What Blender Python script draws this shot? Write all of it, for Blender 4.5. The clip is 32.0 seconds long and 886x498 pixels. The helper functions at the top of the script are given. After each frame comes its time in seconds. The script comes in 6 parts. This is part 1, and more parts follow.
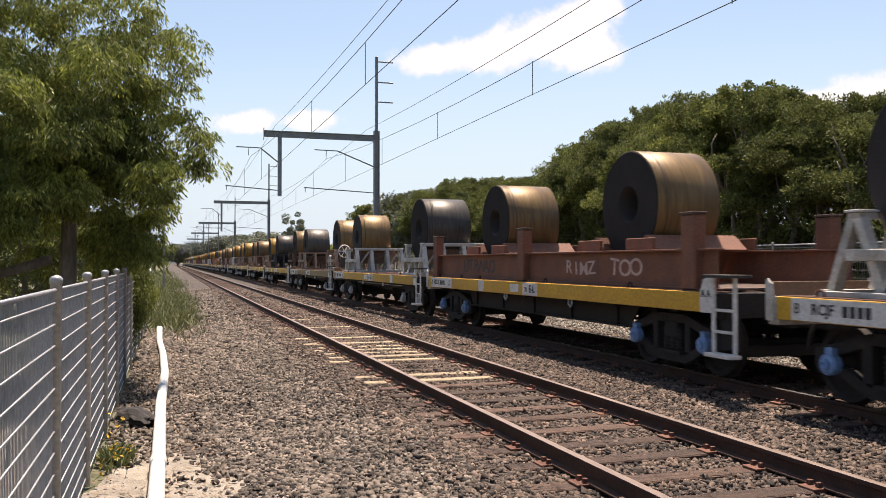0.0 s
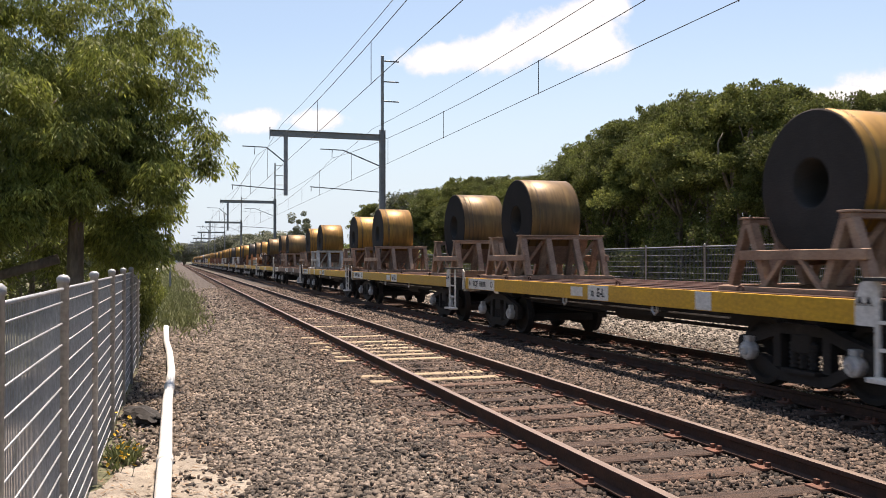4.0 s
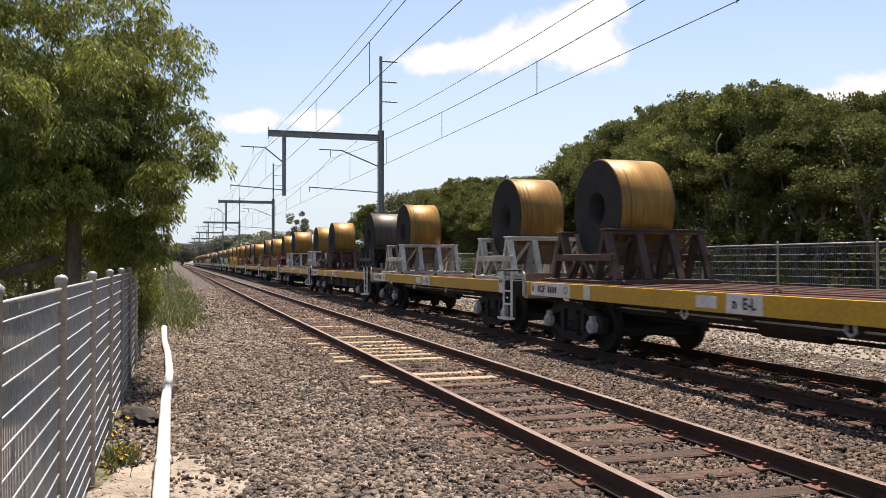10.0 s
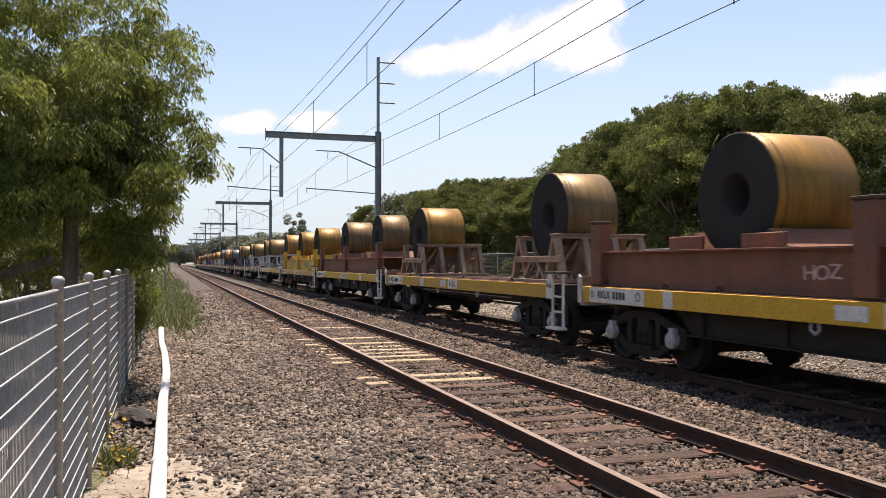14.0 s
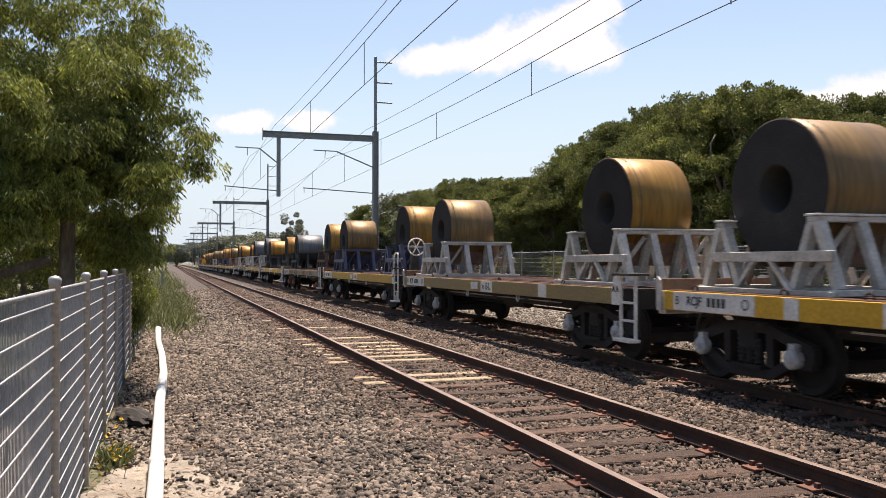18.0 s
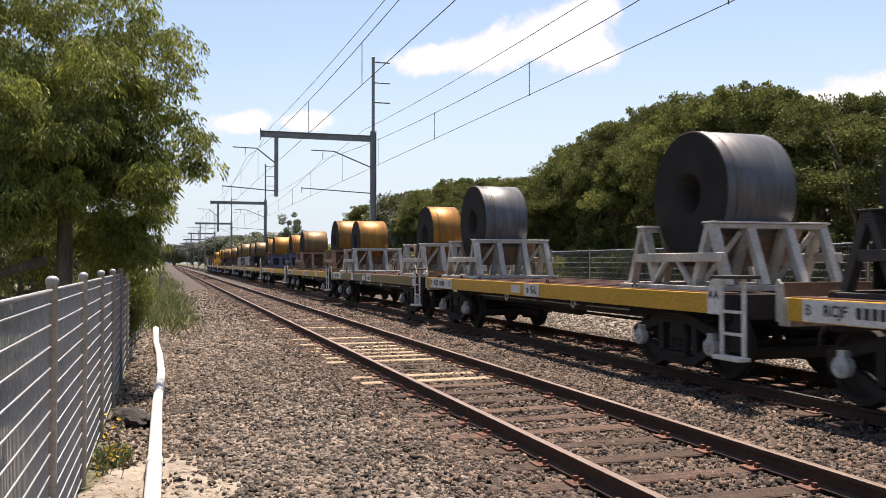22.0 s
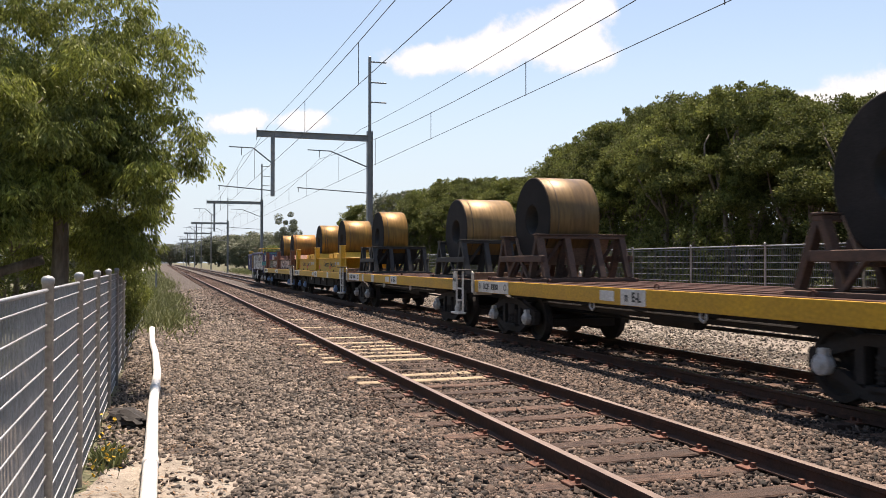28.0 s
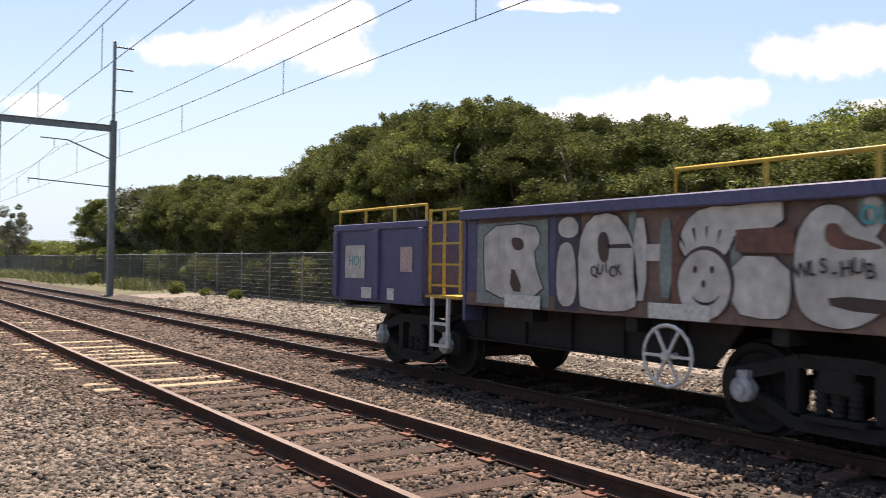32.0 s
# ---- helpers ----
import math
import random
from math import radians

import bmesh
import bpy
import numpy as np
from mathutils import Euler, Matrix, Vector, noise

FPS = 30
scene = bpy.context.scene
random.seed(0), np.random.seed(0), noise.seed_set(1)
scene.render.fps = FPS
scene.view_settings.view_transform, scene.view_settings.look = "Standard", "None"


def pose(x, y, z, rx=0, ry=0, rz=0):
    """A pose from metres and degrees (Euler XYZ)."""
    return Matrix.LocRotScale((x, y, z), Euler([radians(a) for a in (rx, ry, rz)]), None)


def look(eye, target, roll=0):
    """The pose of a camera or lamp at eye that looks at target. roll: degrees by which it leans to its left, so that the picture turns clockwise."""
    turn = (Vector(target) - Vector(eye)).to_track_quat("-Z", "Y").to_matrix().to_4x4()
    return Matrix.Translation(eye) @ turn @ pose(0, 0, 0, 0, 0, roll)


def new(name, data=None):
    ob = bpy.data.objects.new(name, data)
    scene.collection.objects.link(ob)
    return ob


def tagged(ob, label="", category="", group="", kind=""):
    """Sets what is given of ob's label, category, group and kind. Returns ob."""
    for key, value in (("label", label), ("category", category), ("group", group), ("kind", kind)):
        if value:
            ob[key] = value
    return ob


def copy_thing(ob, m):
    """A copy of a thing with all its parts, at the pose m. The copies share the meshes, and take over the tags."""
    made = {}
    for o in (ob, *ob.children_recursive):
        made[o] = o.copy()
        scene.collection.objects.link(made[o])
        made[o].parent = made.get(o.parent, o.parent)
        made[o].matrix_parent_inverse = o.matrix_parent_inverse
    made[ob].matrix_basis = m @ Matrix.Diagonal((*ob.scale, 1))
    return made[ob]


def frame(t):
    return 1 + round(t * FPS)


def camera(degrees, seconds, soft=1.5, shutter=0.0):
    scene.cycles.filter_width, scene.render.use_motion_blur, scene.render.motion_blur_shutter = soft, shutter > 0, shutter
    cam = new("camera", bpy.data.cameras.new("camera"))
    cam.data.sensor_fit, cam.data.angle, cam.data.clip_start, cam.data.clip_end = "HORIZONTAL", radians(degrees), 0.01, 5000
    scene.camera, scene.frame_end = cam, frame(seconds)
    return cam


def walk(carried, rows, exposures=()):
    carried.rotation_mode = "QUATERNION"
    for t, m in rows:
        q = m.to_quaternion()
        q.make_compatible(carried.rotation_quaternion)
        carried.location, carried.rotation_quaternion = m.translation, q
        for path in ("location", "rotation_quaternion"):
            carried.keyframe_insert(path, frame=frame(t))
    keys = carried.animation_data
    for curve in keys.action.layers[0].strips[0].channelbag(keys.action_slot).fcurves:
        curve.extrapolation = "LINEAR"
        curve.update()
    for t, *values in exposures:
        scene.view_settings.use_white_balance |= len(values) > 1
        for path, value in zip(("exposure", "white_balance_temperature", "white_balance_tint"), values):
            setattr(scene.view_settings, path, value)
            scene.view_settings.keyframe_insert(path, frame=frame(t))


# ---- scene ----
# The eye stands still by the line; z = 0 is the rail head, y runs along the track.
EYE = Vector((0.0, 0.0, 1.604))


def aim(yaw, pitch, roll):
    a, b = radians(yaw - 17.814), radians(pitch + 0.881)
    way = Vector((-math.sin(a) * math.cos(b), math.cos(a) * math.cos(b), math.sin(b)))
    return look(EYE, EYE + way * 10, roll - 0.137)


TURNS = [
    (0.0, 0.00, 0.01, 0.11), (1.0, 0.10, 0.01, 0.12), (2.0, 0.19, 0.01, 0.14), (3.5, 0.36, -0.03, 0.10),
    (5.5, 0.43, -0.08, 0.07), (7.5, 0.41, -0.05, 0.09), (9.5, 0.31, -0.03, 0.13), (11.5, 0.22, 0.01, 0.11),
    (13.5, 0.13, 0.05, 0.12), (17.0, -0.03, 0.05, 0.11), (19.0, -0.11, 0.03, 0.14), (21.0, -0.17, 0.04, 0.12),
    (23.0, -0.28, 0.03, 0.10), (25.0, -0.36, 0.01, 0.08), (28.5, -0.47, 0.03, 0.12), (30.5, -0.51, 0.06, 0.08),
    (31.0, -0.52, 0.07, 0.06), (31.1, -0.60, 0.07, 0.08), (31.2, -0.90, 0.08, 0.12), (31.3, -1.75, 0.08, 0.20),
    (31.4, -3.50, 0.09, 0.32), (31.5, -5.36, 0.12, 0.45), (31.6, -7.33, 0.25, 0.66), (31.7, -9.50, 0.28, 0.74),
    (31.8, -11.80, 0.28, 0.80), (31.9, -14.30, 0.26, 0.86), (32.0, -16.88, 0.24, 0.92)]
cam = camera(55.08, 32.0, soft=0.7, shutter=0.12)
walk(cam, [(t, aim(a, b, c)) for t, a, b, c in TURNS], [(0, 1.13, 7400, 17.5), (31.2, 1.13, 7400, 17.5), (32, 1.25, 7400, 17.5)])

# ---- daylight ----
SUN = Vector((0.16, 0.30, 0.94)).normalized()
world = bpy.data.worlds.new("daylight")
scene.world = world
world.use_nodes = True
wn = world.node_tree
sky = wn.nodes.new("ShaderNodeTexSky")
sky.sky_type, sky.sun_disc = "NISHITA", False
sky.sun_elevation = math.asin(SUN.z)
sky.sun_rotation = math.atan2(SUN.x, SUN.y)
sky.air_density, sky.dust_density, sky.ozone_density = 1.0, 1.5, 2.0
tint = wn.nodes.new("ShaderNodeMix")
tint.data_type, tint.blend_type = "RGBA", "MULTIPLY"
tint.inputs["Factor"].default_value = 1.0
tint.inputs["B"].default_value = (0.935, 1.0, 0.99, 1)
wn.links.new(sky.outputs[0], tint.inputs["A"])
wn.links.new(tint.outputs["Result"], wn.nodes["Background"].inputs[0])
wn.nodes["Background"].inputs[1].default_value = 0.084
lamp = bpy.data.lights.new("sun", "SUN")
lamp.energy, lamp.angle, lamp.color = 4.3, radians(0.53), (1.0, 0.93, 0.83)
new("sun", lamp).matrix_world = look(SUN * 80, (0, 0, 0))


# ---- materials ----
def link(t, a, b):
    t.links.new(a, b)


def mat(name, c1, c2=None, scale=3.0, rough=0.7, metal=0.0, bump=0.2, fine=40.0, c3=None, spread=0.5, vary=0.0, coord="Object", stretch=(1, 1, 1), dist=0.01, spec=0.5):
    """Two or three colours mixed by coarse noise, a fine grain over it, and a bump."""
    m = bpy.data.materials.new(name)
    m.use_nodes = True
    t = m.node_tree
    N = t.nodes
    p = N["Principled BSDF"]
    p.inputs["Metallic"].default_value = metal
    p.inputs["Specular IOR Level"].default_value = spec
    tc = N.new("ShaderNodeTexCoord")
    mp = N.new("ShaderNodeMapping")
    mp.inputs["Scale"].default_value = stretch
    link(t, tc.outputs[coord], mp.inputs[0])
    n1 = N.new("ShaderNodeTexNoise")
    n1.inputs["Scale"].default_value, n1.inputs["Detail"].default_value, n1.inputs["Roughness"].default_value = scale, 6, 0.65
    n2 = N.new("ShaderNodeTexNoise")
    n2.inputs["Scale"].default_value, n2.inputs["Detail"].default_value = fine, 3
    for n in (n1, n2):
        link(t, mp.outputs[0], n.inputs["Vector"])
    oi = N.new("ShaderNodeObjectInfo")
    ad = N.new("ShaderNodeVectorMath")
    ad.operation = "MULTIPLY_ADD"
    link(t, oi.outputs["Random"], ad.inputs[0])
    ad.inputs[1].default_value = (31.0, 17.0, 9.0)
    link(t, mp.outputs[0], ad.inputs[2])
    link(t, ad.outputs[0], n1.inputs["Vector"])
    r = N.new("ShaderNodeValToRGB")
    c2 = c2 or tuple(v * 0.75 for v in c1)
    e = r.color_ramp.elements
    e[0].position, e[1].position = 0.5 - spread * 0.3, 0.5 + spread * 0.3
    e[0].color, e[1].color = (*c2, 1), (*c1, 1)
    if c3:
        x = r.color_ramp.elements.new(0.5 + spread * 0.55)
        x.color = (*c3, 1)
    link(t, n1.outputs["Fac"], r.inputs[0])
    g = N.new("ShaderNodeMix")
    g.data_type, g.blend_type = "RGBA", "MULTIPLY"
    g.inputs["Factor"].default_value = 0.55
    r2 = N.new("ShaderNodeValToRGB")
    r2.color_ramp.elements[0].color, r2.color_ramp.elements[1].color = (0.55, 0.55, 0.55, 1), (1.25, 1.25, 1.25, 1)
    r2.color_ramp.elements[0].position, r2.color_ramp.elements[1].position = 0.3, 0.7
    link(t, n2.outputs["Fac"], r2.inputs[0])
    link(t, r.outputs[0], g.inputs["A"])
    link(t, r2.outputs[0], g.inputs["B"])
    out = g.outputs["Result"]
    if vary:
        h = N.new("ShaderNodeHueSaturation")
        mr = N.new("ShaderNodeMapRange")
        mr.inputs["To Min"].default_value, mr.inputs["To Max"].default_value = 1 - vary, 1 + vary
        link(t, oi.outputs["Random"], mr.inputs["Value"])
        link(t, mr.outputs[0], h.inputs["Value"])
        link(t, out, h.inputs["Color"])
        out = h.outputs[0]
    link(t, out, p.inputs["Base Color"])
    rr = N.new("ShaderNodeMapRange")
    rr.inputs["To Min"].default_value, rr.inputs["To Max"].default_value = max(0.05, rough - 0.12), min(1, rough + 0.12)
    link(t, n1.outputs["Fac"], rr.inputs["Value"])
    link(t, rr.outputs[0], p.inputs["Roughness"])
    if bump:
        b = N.new("ShaderNodeBump")
        b.inputs["Strength"].default_value, b.inputs["Distance"].default_value = bump, dist
        link(t, n2.outputs["Fac"], b.inputs["Height"])
        link(t, b.outputs[0], p.inputs["Normal"])
    return m


def island(m, amount=0.35, sat=0.15):
    """Each loose piece of a joined mesh gets its own lightness."""
    t = m.node_tree
    p = t.nodes["Principled BSDF"]
    src = p.inputs["Base Color"].links[0].from_socket
    geo = t.nodes.new("ShaderNodeNewGeometry")
    mr = t.nodes.new("ShaderNodeMapRange")
    mr.inputs["To Min"].default_value, mr.inputs["To Max"].default_value = 1 - amount, 1 + amount
    h = t.nodes.new("ShaderNodeHueSaturation")
    link(t, geo.outputs["Random Per Island"], mr.inputs["Value"])
    link(t, mr.outputs[0], h.inputs["Value"])
    link(t, src, h.inputs["Color"])
    link(t, h.outputs[0], p.inputs["Base Color"])
    return m


def leafy(m, amount=0.3):
    """Leaf light shows through."""
    t = m.node_tree
    p = t.nodes["Principled BSDF"]
    src = p.inputs["Base Color"].links[0].from_socket
    tr = t.nodes.new("ShaderNodeBsdfTranslucent")
    mx = t.nodes.new("ShaderNodeMixShader")
    mx.inputs[0].default_value = amount
    link(t, src, tr.inputs["Color"])
    o = t.nodes["Material Output"]
    link(t, p.outputs[0], mx.inputs[1])
    link(t, tr.outputs[0], mx.inputs[2])
    link(t, mx.outputs[0], o.inputs["Surface"])
    return m


M = {}
M["stone"] = island(mat("ballast_stone", (0.172, 0.138, 0.113), (0.072, 0.057, 0.047), 2.0, 0.9, fine=60, bump=0.15, c3=(0.27, 0.225, 0.19)), 0.95)
M["stone_rusty"] = island(mat("rusty_ballast_stone", (0.130, 0.092, 0.071), (0.052, 0.036, 0.029), 2.0, 0.9, fine=60, bump=0.15, c3=(0.21, 0.16, 0.13)), 0.95)
M["gravel"] = mat("gravel_bed", (0.095, 0.073, 0.060), (0.032, 0.024, 0.020), 16.0, 0.95, fine=34, bump=1.0, dist=0.05, c3=(0.17, 0.135, 0.108), spread=0.6)
M["sand"] = mat("sand", (0.31, 0.27, 0.225), (0.18, 0.155, 0.125), 3.2, 0.95, fine=50, bump=0.6, dist=0.02)
M["stone_pale"] = island(mat("pale_stone", (0.25, 0.22, 0.185), (0.14, 0.12, 0.10), 2.0, 0.9, fine=60, bump=0.15), 0.6)
M["limestone"] = mat("pale_gravel", (0.27, 0.235, 0.20), (0.15, 0.125, 0.105), 4.0, 0.95, fine=30, bump=0.9, dist=0.03)
M["soil"] = mat("soil", (0.125, 0.115, 0.065), (0.065, 0.072, 0.034), 0.6, 0.95, fine=12, bump=0.8, dist=0.04)
M["rail"] = mat("rusty_rail", (0.080, 0.042, 0.031), (0.046, 0.028, 0.023), 5, 0.8, fine=50, bump=0.2, c3=(0.115, 0.062, 0.043), spec=0.25)
M["railtop"] = mat("worn_rail_head", (0.22, 0.165, 0.135), (0.15, 0.105, 0.085), 6, 0.55, metal=0.25, fine=60, bump=0.05, stretch=(1, 0.1, 1))
M["railbright"] = mat("bright_rail_head", (0.55, 0.54, 0.52), (0.42, 0.40, 0.38), 6, 0.25, metal=0.9, fine=60, bump=0.03)
M["plate"] = mat("rusty_tie_plate", (0.17, 0.066, 0.042), (0.10, 0.045, 0.03), 8, 0.85, fine=60)
M["sleeper"] = mat("weathered_timber", (0.125, 0.072, 0.051), (0.042, 0.025, 0.019), 6, 0.9, fine=40, bump=0.9, vary=0.4, stretch=(0.22, 4, 4), c3=(0.175, 0.120, 0.090), dist=0.02)
M["sleeper_pale"] = mat("fresh_timber", (0.38, 0.295, 0.19), (0.27, 0.20, 0.13), 5, 0.85, fine=55, bump=0.5, vary=0.15, stretch=(0.25, 3, 3))
M["zincdark"] = mat("weathered_zinc_wire", (0.17, 0.175, 0.18), (0.12, 0.125, 0.13), 5, 0.6, metal=0.2, fine=30, bump=0)
M["zinc"] = mat("dull_zinc_wire", (0.30, 0.31, 0.325), (0.23, 0.24, 0.255), 5, 0.55, metal=0.1, fine=30, bump=0)
M["steel"] = mat("galvanised_steel", (0.38, 0.39, 0.41), (0.29, 0.30, 0.32), 5, 0.5, metal=0.25, fine=30, bump=0.05)
M["mast"] = mat("weathered_mast_steel", (0.27, 0.28, 0.29), (0.20, 0.21, 0.22), 3, 0.55, metal=0.4, fine=25, bump=0.1)
M["wire"] = mat("overhead_wire", (0.13, 0.125, 0.125), None, 3, 0.5, metal=0.5, bump=0)
M["pvc"] = mat("white_pvc", (0.80, 0.79, 0.77), (0.70, 0.69, 0.66), 3, 0.4, fine=25, bump=0.05)
M["black"] = mat("grimy_black_steel", (0.034, 0.030, 0.029), (0.020, 0.018, 0.0175), 4, 0.8, fine=40, bump=0.2, c3=(0.070, 0.055, 0.047), spec=0.3)
M["yellow"] = mat("yellow_paint", (0.66, 0.37, 0.022), (0.50, 0.27, 0.024), 1.2, 0.5, fine=22, bump=0.1, c3=(0.69, 0.42, 0.045), vary=0.12, spread=0.8)
M["dullyellow"] = mat("dull_olive_yellow_paint", (0.30, 0.205, 0.06), (0.20, 0.14, 0.07), 1.2, 0.6, fine=22, bump=0.1, c3=(0.36, 0.27, 0.12), vary=0.12, spread=0.9)
M["tagged"] = mat("rusty_ochre_paint", (0.42, 0.30, 0.17), (0.20, 0.12, 0.075), 1.8, 0.7, fine=22, bump=0.12, c3=(0.48, 0.40, 0.31), spread=0.8)
M["brown"] = mat("brown_paint", (0.22, 0.13, 0.08), (0.14, 0.085, 0.06), 1.5, 0.7, fine=25, bump=0.15, vary=0.1)
M["dirtywhite"] = mat("dirty_white_paint", (0.60, 0.575, 0.53), (0.36, 0.32, 0.275), 2.2, 0.6, fine=25, bump=0.15, c3=(0.70, 0.69, 0.66), vary=0.08)
M["white"] = mat("white_paint", (0.76, 0.75, 0.73), (0.58, 0.55, 0.51), 3.0, 0.5, fine=25, bump=0.1, c3=(0.80, 0.80, 0.78), spread=0.7)
M["tan"] = mat("faded_pink_tan_paint", (0.40, 0.265, 0.185), (0.24, 0.14, 0.095), 2.2, 0.75, fine=30, bump=0.2, c3=(0.50, 0.39, 0.31), vary=0.12)
M["darkrust"] = mat("dark_rusty_steel", (0.12, 0.068, 0.048), (0.06, 0.037, 0.03), 3, 0.85, fine=35, bump=0.25, c3=(0.18, 0.095, 0.06), vary=0.15)
M["charcoal"] = mat("charcoal_paint", (0.048, 0.045, 0.043), (0.026, 0.025, 0.024), 3, 0.75, fine=30, bump=0.15, c3=(0.085, 0.072, 0.062))
M["bluepaint"] = mat("navy_blue_paint", (0.10, 0.105, 0.17), (0.055, 0.06, 0.10), 2.5, 0.6, fine=30, bump=0.12, c3=(0.19, 0.19, 0.25))
M["redrust"] = mat("red_rusty_steel", (0.26, 0.100, 0.056), (0.12, 0.056, 0.038), 2.0, 0.8, fine=30, bump=0.2, c3=(0.36, 0.16, 0.08), spread=0.8)
M["orange"] = mat("faded_orange_paint", (0.46, 0.20, 0.075), (0.30, 0.12, 0.05), 2.0, 0.65, fine=30, bump=0.15, c3=(0.52, 0.27, 0.12), spread=0.8)
M["troughyellow"] = mat("golden_yellow_paint", (0.64, 0.37, 0.025), (0.50, 0.28, 0.03), 1.6, 0.6, fine=30, bump=0.12, c3=(0.63, 0.40, 0.08), spread=0.8)
M["saddle"] = mat("worn_saddle_plate", (0.33, 0.22, 0.16), (0.20, 0.12, 0.09), 3, 0.6, fine=30, bump=0.2, c3=(0.46, 0.40, 0.35))
M["deckred"] = mat("red_brown_deck", (0.078, 0.034, 0.027), (0.045, 0.025, 0.021), 3, 0.85, fine=30, bump=0.3, c3=(0.11, 0.055, 0.042), spec=0.2)
M["axlewhite"] = mat("white_axle_cap", (0.55, 0.56, 0.58), (0.36, 0.36, 0.36), 6, 0.45, fine=25, bump=0.1)
M["axleblue"] = mat("blue_axle_cap", (0.17, 0.32, 0.58), (0.12, 0.22, 0.42), 6, 0.45, fine=25, bump=0.1)
M["axlerust"] = mat("rusty_axle_cap", (0.48, 0.16, 0.07), (0.26, 0.10, 0.05), 6, 0.6, fine=25, bump=0.1)
M["hydrant"] = mat("red_mark", (0.72, 0.13, 0.05), (0.58, 0.10, 0.04), 6, 0.6, fine=25, bump=0.05)
M["letter"] = mat("black_lettering", (0.035, 0.035, 0.037), None, 6, 0.6, bump=0)
M["wagonblue"] = mat("faded_blue_paint", (0.115, 0.110, 0.225), (0.072, 0.068, 0.135), 1.6, 0.6, fine=22, bump=0.12, c3=(0.15, 0.145, 0.25), spread=0.8)
M["panelbrown"] = mat("red_brown_panel", (0.26, 0.16, 0.125), (0.12, 0.075, 0.062), 1.5, 0.7, fine=8, bump=0.12, c3=(0.40, 0.34, 0.31), spread=0.6)
M["spray"] = mat("pale_spray_paint", (0.66, 0.62, 0.57), (0.44, 0.40, 0.36), 1.6, 0.7, fine=6, bump=0.08, spread=0.7, c3=(0.72, 0.69, 0.65))
M["spraybrown"] = mat("dark_brown_spray_paint", (0.105, 0.058, 0.046), (0.06, 0.040, 0.036), 2.2, 0.7, fine=20, bump=0.08)
M["sprayolive"] = mat("pale_olive_spray_paint", (0.36, 0.37, 0.24), (0.25, 0.24, 0.17), 2.2, 0.7, fine=20, bump=0.08)
M["sprayteal"] = mat("teal_spray_paint", (0.06, 0.36, 0.36), (0.10, 0.28, 0.30), 3, 0.6, fine=20, bump=0.05)
M["spraygrey"] = mat("grey_green_spray_paint", (0.26, 0.31, 0.29), (0.16, 0.19, 0.18), 3, 0.6, fine=20, bump=0.05)
M["sprayrust"] = mat("red_brown_spray_paint", (0.22, 0.095, 0.065), (0.13, 0.065, 0.05), 2.2, 0.7, fine=14, bump=0.05)
M["spraydark"] = mat("dark_blue_grey_spray_paint", (0.075, 0.07, 0.10), (0.045, 0.042, 0.055), 2.2, 0.7, fine=14, bump=0.05)
M["spraypink"] = mat("pale_pink_spray_paint", (0.62, 0.46, 0.42), (0.45, 0.33, 0.30), 3, 0.7, fine=20, bump=0.05)
M["sprayblack"] = mat("black_spray_paint", (0.035, 0.033, 0.035), None, 3, 0.6, bump=0)
M["railyellow"] = mat("yellow_handrail_paint", (0.62, 0.41, 0.05), (0.48, 0.30, 0.05), 4, 0.5, fine=25, bump=0.05)
M["bark"] = mat("grey_bark", (0.24, 0.20, 0.165), (0.12, 0.095, 0.075), 4, 0.95, fine=22, bump=0.9, stretch=(1, 1, 0.3), dist=0.03)
M["leaf"] = leafy(island(mat("olive_leaf", (0.265, 0.30, 0.068), (0.125, 0.15, 0.046), 1.3, 0.6, fine=8, bump=0, c3=(0.50, 0.52, 0.095), spec=0.25, spread=0.4), 0.45), 0.42)
M["leaf_dark"] = leafy(island(mat("dark_green_leaf", (0.162, 0.182, 0.050), (0.092, 0.108, 0.038), 0.45, 0.7, fine=6, bump=0, c3=(0.30, 0.315, 0.070), vary=0.15, spec=0.18), 0.5), 0.26)
M["leaf_grey"] = leafy(island(mat("grey_green_leaf", (0.16, 0.175, 0.115), (0.10, 0.115, 0.075), 0.5, 0.6, fine=6, bump=0, vary=0.2), 0.4), 0.25)
M["leaf_bright"] = leafy(island(mat("yellow_green_leaf", (0.21, 0.23, 0.05), (0.12, 0.15, 0.035), 0.5, 0.7, fine=6, bump=0, vary=0.2), 0.4), 0.3)
M["grass"] = leafy(island(mat("dry_grass", (0.155, 0.165, 0.062), (0.095, 0.115, 0.040), 1.1, 0.7, fine=8, bump=0, c3=(0.30, 0.27, 0.12)), 0.4), 0.2)
M["litter"] = island(mat("dry_litter", (0.20, 0.13, 0.075), (0.11, 0.07, 0.045), 3, 0.9, bump=0), 0.5)
M["flower"] = mat("yellow_petal", (0.70, 0.42, 0.02), None, 4, 0.6, bump=0)


def coil_mat(name, a, b, c, metal=0.3, rough=0.46):
    """Rolled strip: streaks round the barrel, thin turns on the ends."""
    m = mat(name, a, b, 1.6, rough, metal=metal, fine=9, bump=0.05, c3=c, spread=0.9, vary=0.15, stretch=(2.2, 0.3, 0.3), spec=0.25)
    return m


